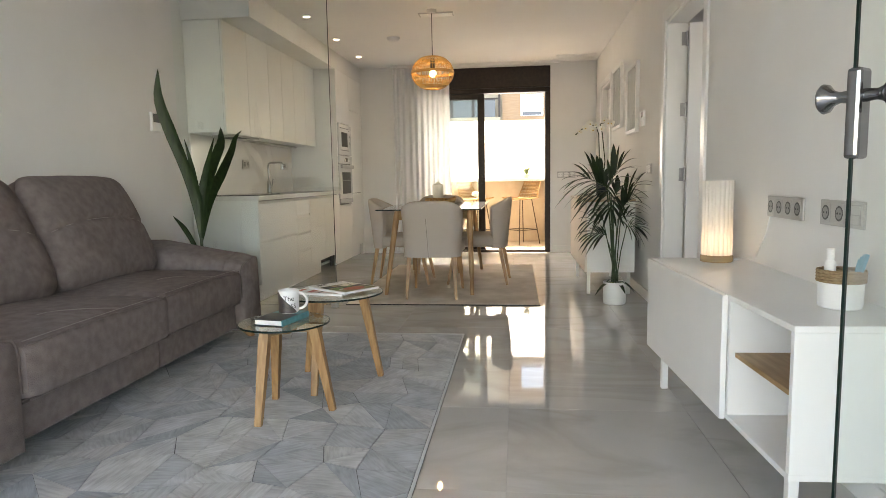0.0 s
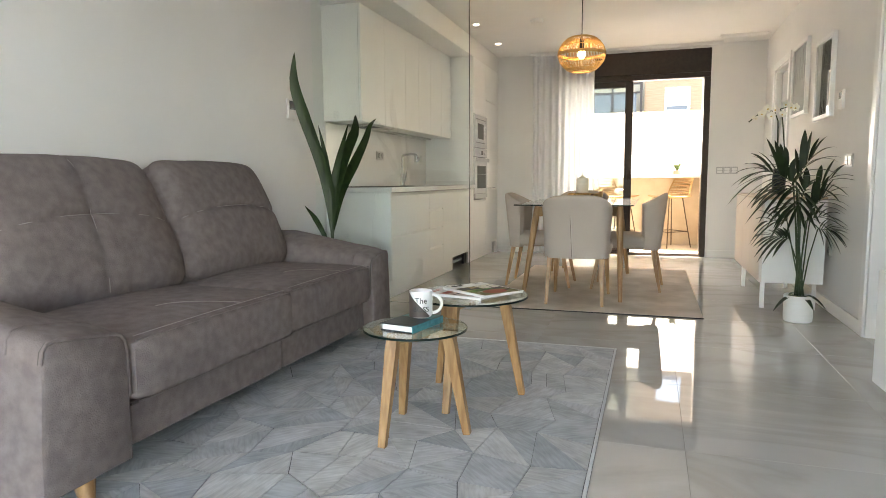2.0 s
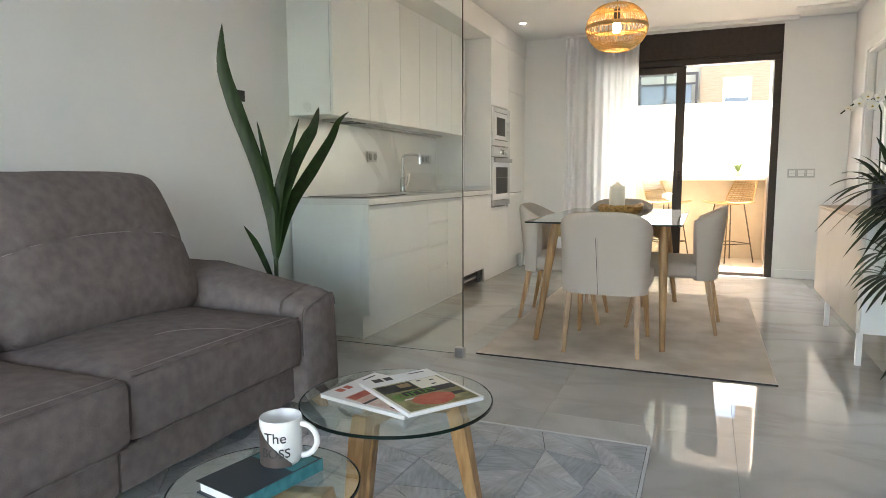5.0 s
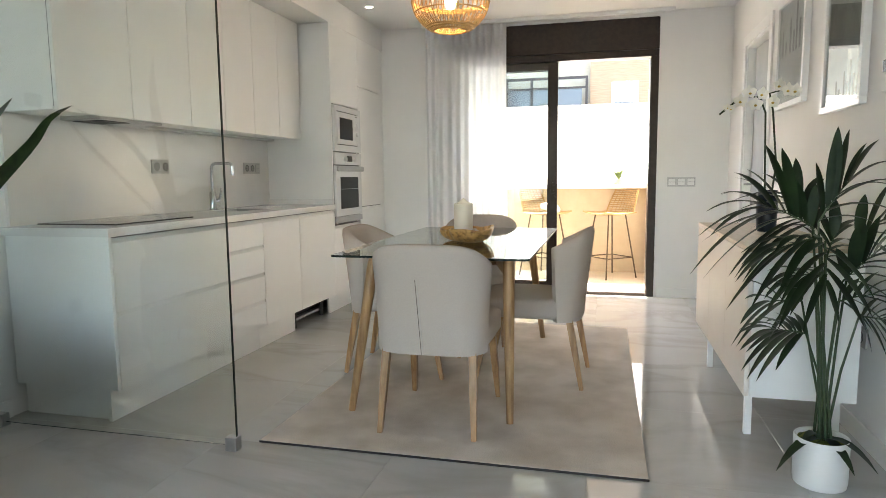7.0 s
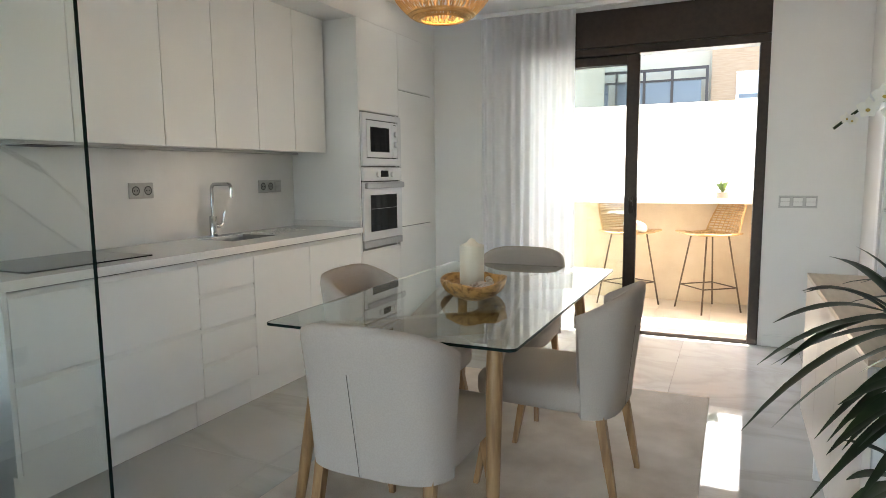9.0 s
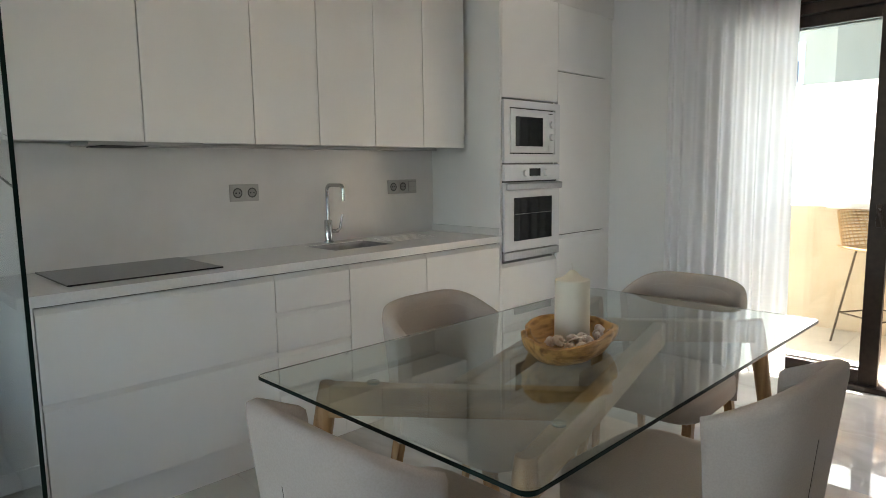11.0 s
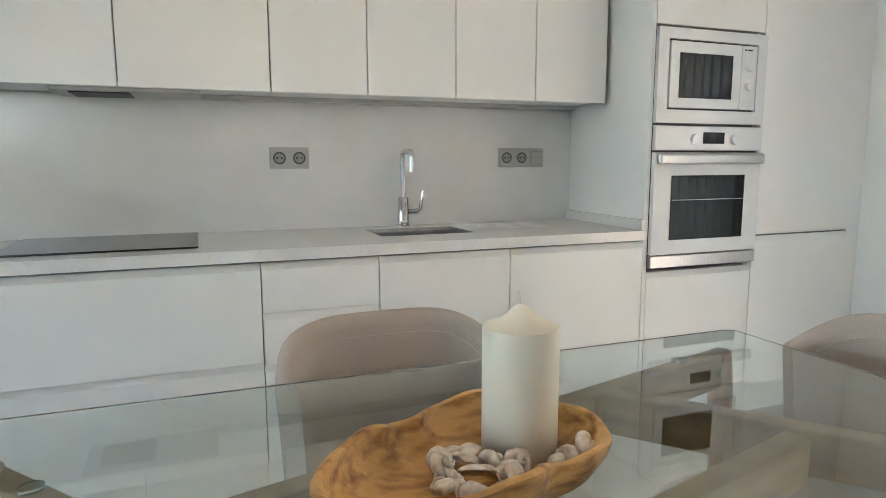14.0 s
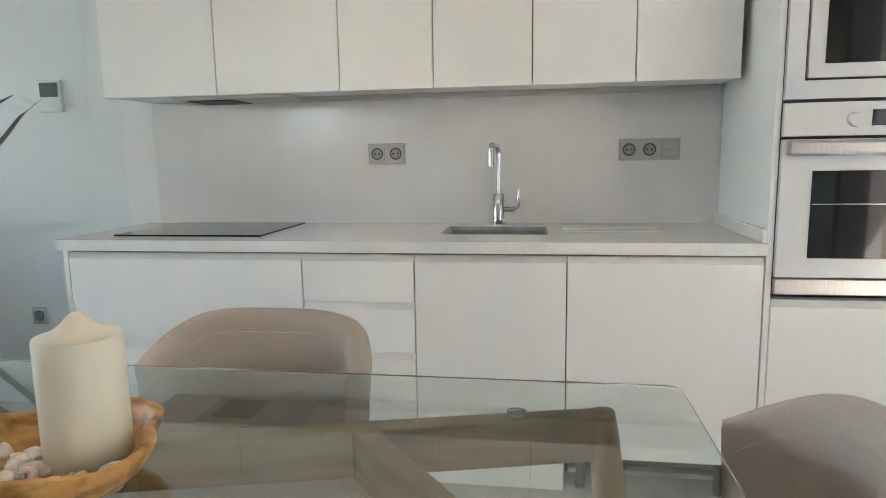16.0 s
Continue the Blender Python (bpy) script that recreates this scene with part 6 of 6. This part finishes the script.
for ctrl, widths in (
        (((0, 0, 0.60), (-0.01, 0.0, 0.86), (-0.06, -0.04, 1.10), (-0.13, -0.09, 1.36), (-0.175, -0.12, 1.56), (-0.165, -0.13, 1.75)), (0.007, 0.040, 0.036, 0.040, 0.032, 0.001)),
        (((0.005, 0, 0.60), (0.015, 0.03, 0.86), (0.03, 0.14, 1.08), (0.02, 0.33, 1.28), (-0.07, 0.53, 1.42)), (0.007, 0.036, 0.036, 0.036, 0.001)),
        (((0.005, 0, 0.60), (0.02, 0.10, 0.86), (0.02, 0.32, 1.06), (0.01, 0.53, 1.24), (0.0, 0.63, 1.345), (0.0, 0.75, 1.41)), (0.007, 0.034, 0.036, 0.026, 0.016, 0.001)),
        (((0.0, 0, 0.62), (0.015, 0.01, 0.9), (0.04, 0.06, 1.10), (0.06, 0.15, 1.32)), (0.006, 0.028, 0.022, 0.001)),
        (((0.0, 0, 0.62), (-0.01, 0.0, 0.9), (-0.03, -0.01, 1.10), (-0.07, -0.02, 1.30)), (0.006, 0.024, 0.018, 0.001)),
        (((-0.005, 0, 0.46), (-0.05, -0.01, 0.58), (-0.12, 0.0, 0.69), (-0.21, 0.02, 0.775)), (0.007, 0.016, 0.018, 0.001))):
    part("leaf", long_leaf(ctrl, widths), M["yucca"], yp, "broad dark green blade", 60)


# ---- pictures ----
def picture(y0, y1, z0, z1, label, marks):
    p = thing("framed_picture", (RX, (y0 + y1) / 2, z0), label, "picture", "pictures on the wall")
    for a in ((y0, y1, z0, z0 + 0.03), (y0, y1, z1 - 0.03, z1), (y0, y0 + 0.03, z0 + 0.03, z1 - 0.03), (y1 - 0.03, y1, z0 + 0.03, z1 - 0.03)):
        part("frame", boxm(RX - 0.032, RX - 0.001, *a, 0.002), M["trim"], p)
    part("print", boxm(RX - 0.014, RX - 0.002, y0 + 0.03, y1 - 0.03, z0 + 0.03, z1 - 0.03), M["art"], p, "grey photographic print")
    for a, c in marks:
        part("motif", boxm(RX - 0.0155, RX - 0.0143, *a, 0.0), M[c], p)
    part("glazing", boxm(RX - 0.022, RX - 0.019, y0 + 0.03, y1 - 0.03, z0 + 0.03, z1 - 0.03), M["glass"], p, "clear picture glass")
    return p


def cactus(y0, z0, s):
    return [((y0 + dy * s, y0 + dy * s + 0.022 * s, z0, z0 + h * s), "ink") for dy, h in ((0, 0.05), (0.05, 0.12), (0.1, 0.2), (0.14, 0.09), (0.19, 0.15), (0.26, 0.06), (0.31, 0.11))]


picture(5.55, 6.05, 1.375, 1.97, "white framed grey landscape photograph on the wall", cactus(5.62, 1.42, 0.8))
picture(6.36, 6.93, 1.475, 2.10, "white framed cactus print on the wall", cactus(6.42, 1.78, 1.3))

# ---- television unit with its lamp and basket ----
tv = thing("tv_unit", (0, 0, 0), "white low television unit with open shelf and wood panel", "tv unit")
L_, D_, H0, H1 = 1.405, 0.40, 0.193, 0.608
part("top", boxm(0, D_, 0, L_, H1 - 0.018, H1, 0.002), M["trim"], tv)
part("bottom", boxm(0, D_, 0, L_, H0, H0 + 0.018, 0.002), M["trim"], tv)
for y in (0.0, 0.43, L_ - 0.018):
    part("side", boxm(0.001, D_ - 0.001, y, y + 0.018, H0 + 0.0182, H1 - 0.0182), M["trim"], tv)
part("back", boxm(D_ - 0.012, D_ - 0.002, 0.018, L_ - 0.018, H0 + 0.0185, H1 - 0.0185), M["trim"], tv)
part("door", boxm(-0.02, -0.001, 0.445, L_, H0 - 0.002, H1 - 0.002, 0.002), M["trim"], tv, "flat white door")
part("shelf", boxm(0.02, D_ - 0.014, 0.0185, 0.4295, 0.405, 0.42, 0.001), M["shelf"], tv, "wood veneer shelf")
for y in (0.06, L_ - 0.09):
    for x in (0.03, D_ - 0.06):
        part("leg", boxm(x, x + 0.028, y, y + 0.028, 0.0, H0 - 0.0003, 0.002), M["trim"], tv)
tv.matrix_basis = pose(0.938, 1.585, 0, 0, 0, 2.5)

LP = Vector((1.118, 2.90, 0.6085))
lp = thing("table_lamp", LP, "pleated white paper table lamp on a wood base, lit", "lamp")
part("base", lathe(bmesh.new(), [(0, 0), (0.066, 0), (0.069, 0.003), (0.069, 0.026), (0.066, 0.03), (0, 0.03)], LP, 36), M["oakx"], lp, "round pale wood base", 40)
part("shade", lathe(bmesh.new(), [(0.064, 0.031), (0.063, 0.12), (0.062, 0.24), (0.064, 0.36)], LP, 160, lambda a, z: 0.035 * math.copysign(abs(math.sin(20 * a)) ** 0.6, math.sin(20 * a))), M["paper"], lp, "pleated white paper shade", 40)
part("bulb", lathe(bmesh.new(), [(0, 0.05), (0.016, 0.06), (0.024, 0.09), (0.016, 0.12), (0, 0.13)], LP, 18), M["lampglow"], lp, smooth=60)
part("stem", tube(bmesh.new(), [LP + Vector((0, 0, 0.03)), LP + Vector((0, 0, 0.055))], 0.012, 10), M["pot"], lp)
cb = solid("lamp_cable", tube(bmesh.new(), [(1.18, 2.93, 0.612), (1.23, 2.93, 0.615), (1.258, 2.82, 0.64), (1.268, 2.74, 0.75), (1.268, 2.70, 0.85), (1.266, 2.63, 0.872), (1.262, 2.60, 0.87)], 0.003, 7), M["pot"], "thin white lamp cable up the wall", "cable", smooth=60)

BK = Vector((1.150, 1.870, 0.6085))
bs = thing("storage_pot", BK, "white pot with a woven rope rim holding small things", "pot")
part("pot", lathe(bmesh.new(), [(0, 0), (0.07, 0), (0.078, 0.004), (0.08, 0.015), (0.082, 0.095), (0.078, 0.095), (0.076, 0.012), (0, 0.008)], BK, 36), M["pot"], bs, smooth=40)
for k in range(4):
    r = 0.083
    part("rope", tube(bmesh.new(), [BK + Vector((r * math.cos(2 * math.pi * i / 36), r * math.sin(2 * math.pi * i / 36), 0.102 + 0.0115 * k)) for i in range(37)], 0.0068, 7, False), M["rope"], bs, "woven brown rope", 60)
bt = thing("spray_bottle", BK + Vector((-0.02, 0.02, 0.01)), "small clear bottle with a white cap", "bottle")
part("bottle", lathe(bmesh.new(), [(0, 0), (0.02, 0), (0.022, 0.005), (0.022, 0.15), (0.012, 0.165), (0, 0.165)], BK + Vector((-0.02, 0.02, 0.01)), 20), M["pot"], bt, smooth=40)
part("cap", lathe(bmesh.new(), [(0, 0.166), (0.016, 0.166), (0.016, 0.20), (0.014, 0.203), (0, 0.203)], BK + Vector((-0.02, 0.02, 0.01)), 20), M["trim"], bt, smooth=40)
fan = thing("folded_fan", BK + Vector((0.0, -0.05, 0.01)), "folded light blue plastic piece standing in the pot", "folded fan")
for k in range(5):
    b = boxm(-0.009, 0.009, -0.0015, 0.0015, 0.0, 0.20, 0.001)
    bmesh.ops.transform(b, verts=b.verts, matrix=Matrix.Translation(BK + Vector((0.0, -0.05, 0.01))) @ pose(0.0, 0.004 * k, 0, 8 - 6 * k, 14 + 5 * k, 20))
    part("blade", b, M["blue"], fan)

for o in (bs, bt, fan):
    o.scale = (0.70, 0.70, 0.78)

# ---- glass leaf of the terrace doors, and the glass screen by the kitchen ----
gd = thing("glass_door_leaf", (0, 0, 0), "frameless glass terrace door leaf with chrome knob", "glass door")
part("pane", boxm(-0.47, -0.0085, -0.0025, 0.0025, 0.02, 2.46), M["glass"], gd).visible_shadow = False
part("edge", boxm(-0.008, 0.0, -0.0025, 0.0025, 0.02, 2.46), M["gedge"], gd, "dark polished glass edge")
# knob and plate: dark reflections are put into the chrome's colour
part("lock_plate", boxm(-0.045, 0.003, -0.014, 0.014, 1.02, 1.195, 0.008), M["chrome_dark_reflection"], gd, "chrome lock plate")
for s in (-1, 1):
    b = lathe(bmesh.new(), [(0, 0.0), (0.013, 0.0), (0.011, 0.020), (0.016, 0.032), (0.028, 0.042), (0.030, 0.050), (0.026, 0.055), (0, 0.055)], (0, 0, 0), 28)
    bmesh.ops.transform(b, verts=b.verts, matrix=pose(-0.022, s * 0.014, 1.142, -90 * s, 0, 0))
    part("knob", b, M["chrome_dark_reflection"], gd, "round chrome knob", 40)
part("floor_pivot", boxm(-0.46, -0.39, -0.015, 0.015, 0.0, 0.05, 0.003), M["steel"], gd)
gd.matrix_basis = pose(0.870, 1.275, 0, 0, 0, 220)

gs = thing("glass_screen", (-1.8, 4.78, 0), "frameless clear glass screen beside the kitchen", "glass screen")
part("pane", boxm(-2.445, -1.183, 4.752, 4.762, 0.022, 2.499), M["glass"], gs).visible_shadow = False
part("edge", boxm(-1.1828, -1.180, 4.752, 4.762, 0.022, 2.499), M["gedge"], gs, "dark green polished edge")
part("bottom_edge", boxm(-2.428, -1.183, 4.7525, 4.7615, 0.0195, 0.0218), M["gedge"], gs, "dark green polished edge")
for x in (-1.225, -2.40):
    part("floor_clamp", boxm(x, x + 0.05, 4.735, 4.779, 0.0, 0.058, 0.003), M["steel"], gs, "small square steel clamp")

# the living-room group stands a little nearer the terrace
for o in [o for o in scene.objects if o.parent is None and o.name.split(".")[0] in ("coffee_table", "book", "mug", "magazine", "table_lamp", "storage_pot", "spray_bottle", "folded_fan", "lamp_cable", "glass_door_leaf")]:
    o.location += Vector((0.01, -0.038, 0))

# ---- balcony things ----
def bar_stool(at, rz):
    s = thing("bar_stool", (0, 0, 0), "woven rattan bar stool on thin brown metal legs", "bar stool", "balcony bar stools")
    feet = [(0.2, 0.2), (0.2, -0.2), (-0.2, 0.2), (-0.2, -0.2)]
    for x, y in feet:
        part("leg", tube(bmesh.new(), [(x * 0.55, y * 0.55, 0.70), (x, y, 0.0)], 0.0075, 8), M["stoolm"], s)
    for (x0, y0), (x1, y1) in (((0.2, 0.2), (0.2, -0.2)), ((0.2, -0.2), (-0.2, -0.2)), ((-0.2, -0.2), (-0.2, 0.2)), ((-0.2, 0.2), (0.2, 0.2))):
        k = 0.85
        part("footrest", tube(bmesh.new(), [(x0 * k, y0 * k, 0.23), (x1 * k, y1 * k, 0.23)], 0.006, 8), M["stoolm"], s)
    seat = part("seat", bmesh.new(), M["stoolr"], s, "woven straw-coloured seat shell")
    def shell(u, v):
        w = 0.20 + 0.02 * math.sin(math.pi * v)
        if v < 0.55:
            return Vector(((u - 0.5) * 2 * w, 0.21 - 0.40 * v / 0.55, 0.70 + 0.02 * (2 * u - 1) ** 2 - 0.015 * math.sin(math.pi * v / 0.55)))
        q = (v - 0.55) / 0.45
        return Vector(((u - 0.5) * 2 * (w - 0.02 * q), -0.19 - 0.10 * q + 0.07 * (2 * u - 1) ** 2, 0.70 + 0.26 * q ** 0.9))
    for k in range(26):
        v = k / 25
        part("cane", tube(bmesh.new(), [shell(i / 8, v) for i in range(9)], 0.0058, 5), M["stoolr"], seat)
    for k in range(11):
        part("cane", tube(bmesh.new(), [shell(k / 10, i / 16) for i in range(17)], 0.0045 if 0 < k < 10 else 0.009, 5), M["stoolr"], seat)
    s.matrix_basis = pose(*at, 0, 0, rz)
    return s


st = bar_stool((0.315, 9.66, -0.0115), 128)
copy_thing(st, pose(-0.385, 9.66, -0.0115, 0, 0, -122))
b = cushion((0.10, 0.085, 0.045), 3, (0, 0, 0), 9, pose(-0.33, 9.62, 0.755, 0, 14, 30), 0.35)
solid("folded_cloth", b, M["paperw"], "crumpled white cloth on the seat of a bar stool", "cloth", smooth=60)
for x in (-0.21, 0.17):
    solid("placemat", lathe(bmesh.new(), [(0, 0), (0.10, 0), (0.102, 0.002), (0.10, 0.004), (0, 0.004)], (x, 9.90, 1.0004), 32), M["cup"], "thin dark round placemat on the parapet shelf", "placemat", "placemats on the shelf", smooth=40)
pc = Vector((0.40, 9.95, 1.0005))
sp_ = thing("ledge_plant", pc, "small plant in a pale pot on the parapet shelf", "plant")
part("pot", lathe(bmesh.new(), [(0, 0), (0.055, 0), (0.06, 0.055), (0.054, 0.055), (0, 0.045)], pc, 24), M["stucco"], sp_, smooth=40)
b = bmesh.new()
rnd = random.Random(3)
for k in range(26):
    a = rnd.uniform(0, 6.28)
    blade(b, pc + Vector((0, 0, 0.045)), Vector((math.cos(a) * 0.6, math.sin(a) * 0.6, rnd.uniform(0.5, 1.4))), rnd.uniform(0.09, 0.19), 0.013, 0.2)
part("leaves", b, M["herb"], sp_, smooth=60)

# ---- living-room rug of sewn hide pieces ----
hr = thing("patchwork_rug", (-1.04, 2.6, 0), "pale grey patchwork hide rug of sewn triangles and strips", "rug")
RX0, RX1_, RY0, RY1_ = -1.97, -0.095, 1.21, 3.887
part("backing", boxm(RX0, RX1_, RY0, RY1_, 0.0003, 0.0045), M["hidebase"], hr)
for a in ((RX1_ - 0.012, RX1_, RY0, RY1_), (RX0 + 0.001, RX1_ - 0.013, RY1_ - 0.012, RY1_)):
    part("edging", boxm(*a, 0.0048, 0.0105, 0.002), M["hideedge"], hr, "pale piped edge")
C = 0.195
g_ = 0.0016
rnd = random.Random(21)
nx, ny = round((RX1_ - 0.013 - RX0) / C), round((RY1_ - 0.013 - RY0) / C)
cx_, cy_ = (RX1_ - 0.013 - RX0) / nx, (RY1_ - 0.013 - RY0) / ny
knot = {}
for i in range(nx + 1):
    for j in range(ny + 1):
        dx = 0 if i in (0, nx) else rnd.uniform(-0.30, 0.30) * cx_
        dy = 0 if j in (0, ny) else rnd.uniform(-0.30, 0.30) * cy_
        knot[i, j] = Vector((RX0 + i * cx_ + dx, RY0 + j * cy_ + dy))


def hide_piece(poly):
    """One sewn piece, drawn in a little from its neighbours."""
    c = sum(poly, Vector((0, 0))) / len(poly)
    pts = []
    for p in poly:
        d = c - p
        pts.append(p + d * min(0.2, g_ * 1.7 / d.length) - hr.location.xy)
    o = new("hide_patch", mesh_of("hide_patch", prism(bmesh.new(), [tuple(p) for p in pts], 0.0046, 0.0095), M["hide"]))
    o.parent = hr


for i in range(nx):
    for j in range(ny):
        a, b_, c, d = knot[i, j], knot[i + 1, j], knot[i + 1, j + 1], knot[i, j + 1]
        way = rnd.random()
        if way < 0.36:
            hide_piece([a, b_, c]), hide_piece([a, c, d])
        elif way < 0.72:
            hide_piece([a, b_, d]), hide_piece([b_, c, d])
        elif way < 0.86:
            hide_piece([a, b_, c, d])
        else:
            m1, m2 = a.lerp(b_, rnd.uniform(0.3, 0.7)), d.lerp(c, rnd.uniform(0.3, 0.7))
            hide_piece([a, m1, m2, d]), hide_piece([m1, b_, c, m2])

# ---- floor and balcony tiles ----
def tiles(parent, x0, x1, y0, y1, w, d, shiftx, shifty, material, gap, name="tile"):
    cache = {}
    i0, i1 = math.floor((x0 - shiftx) / w), math.ceil((x1 - shiftx) / w)
    j0, j1 = math.floor((y0 - shifty) / d), math.ceil((y1 - shifty) / d)
    for i in range(i0, i1):
        for j in range(j0, j1):
            a, b_ = max(x0, shiftx + i * w), min(x1, shiftx + (i + 1) * w)
            c, e = max(y0, shifty + j * d), min(y1, shifty + (j + 1) * d)
            if b_ - a < 0.01 or e - c < 0.01:
                continue
            key = (round(b_ - a, 4), round(e - c, 4))
            if key not in cache:
                cache[key] = mesh_of(name, boxm(0, key[0] - gap, 0, key[1] - gap, -0.012, 0.0, 0.0006, 1), material)
            o = new(name, cache[key])
            o.parent = parent
            o.location = Vector((a, c, 0 if material is M["floor"] else 0))


tiles(floor, LX, RX, BY, WY, 0.75, 0.75, -0.55, 0.35, M["floor"], 0.0010)
tiles(floor, RX, RX + T2 + 0.17, D1[0], D1[1], 0.75, 0.75, -0.55, 0.35, M["floor"], 0.0016)
tiles(floor, RX, RX + T2 + 0.17, D2[0], D2[1], 0.75, 0.75, -0.55, 0.35, M["floor"], 0.0016)
tiles(bpy.data.objects["balcony_floor"], -3.05, 0.70, WY + WT, 10.0, 0.45, 0.45, -0.1, 9.1, M["terr"], 0.003)
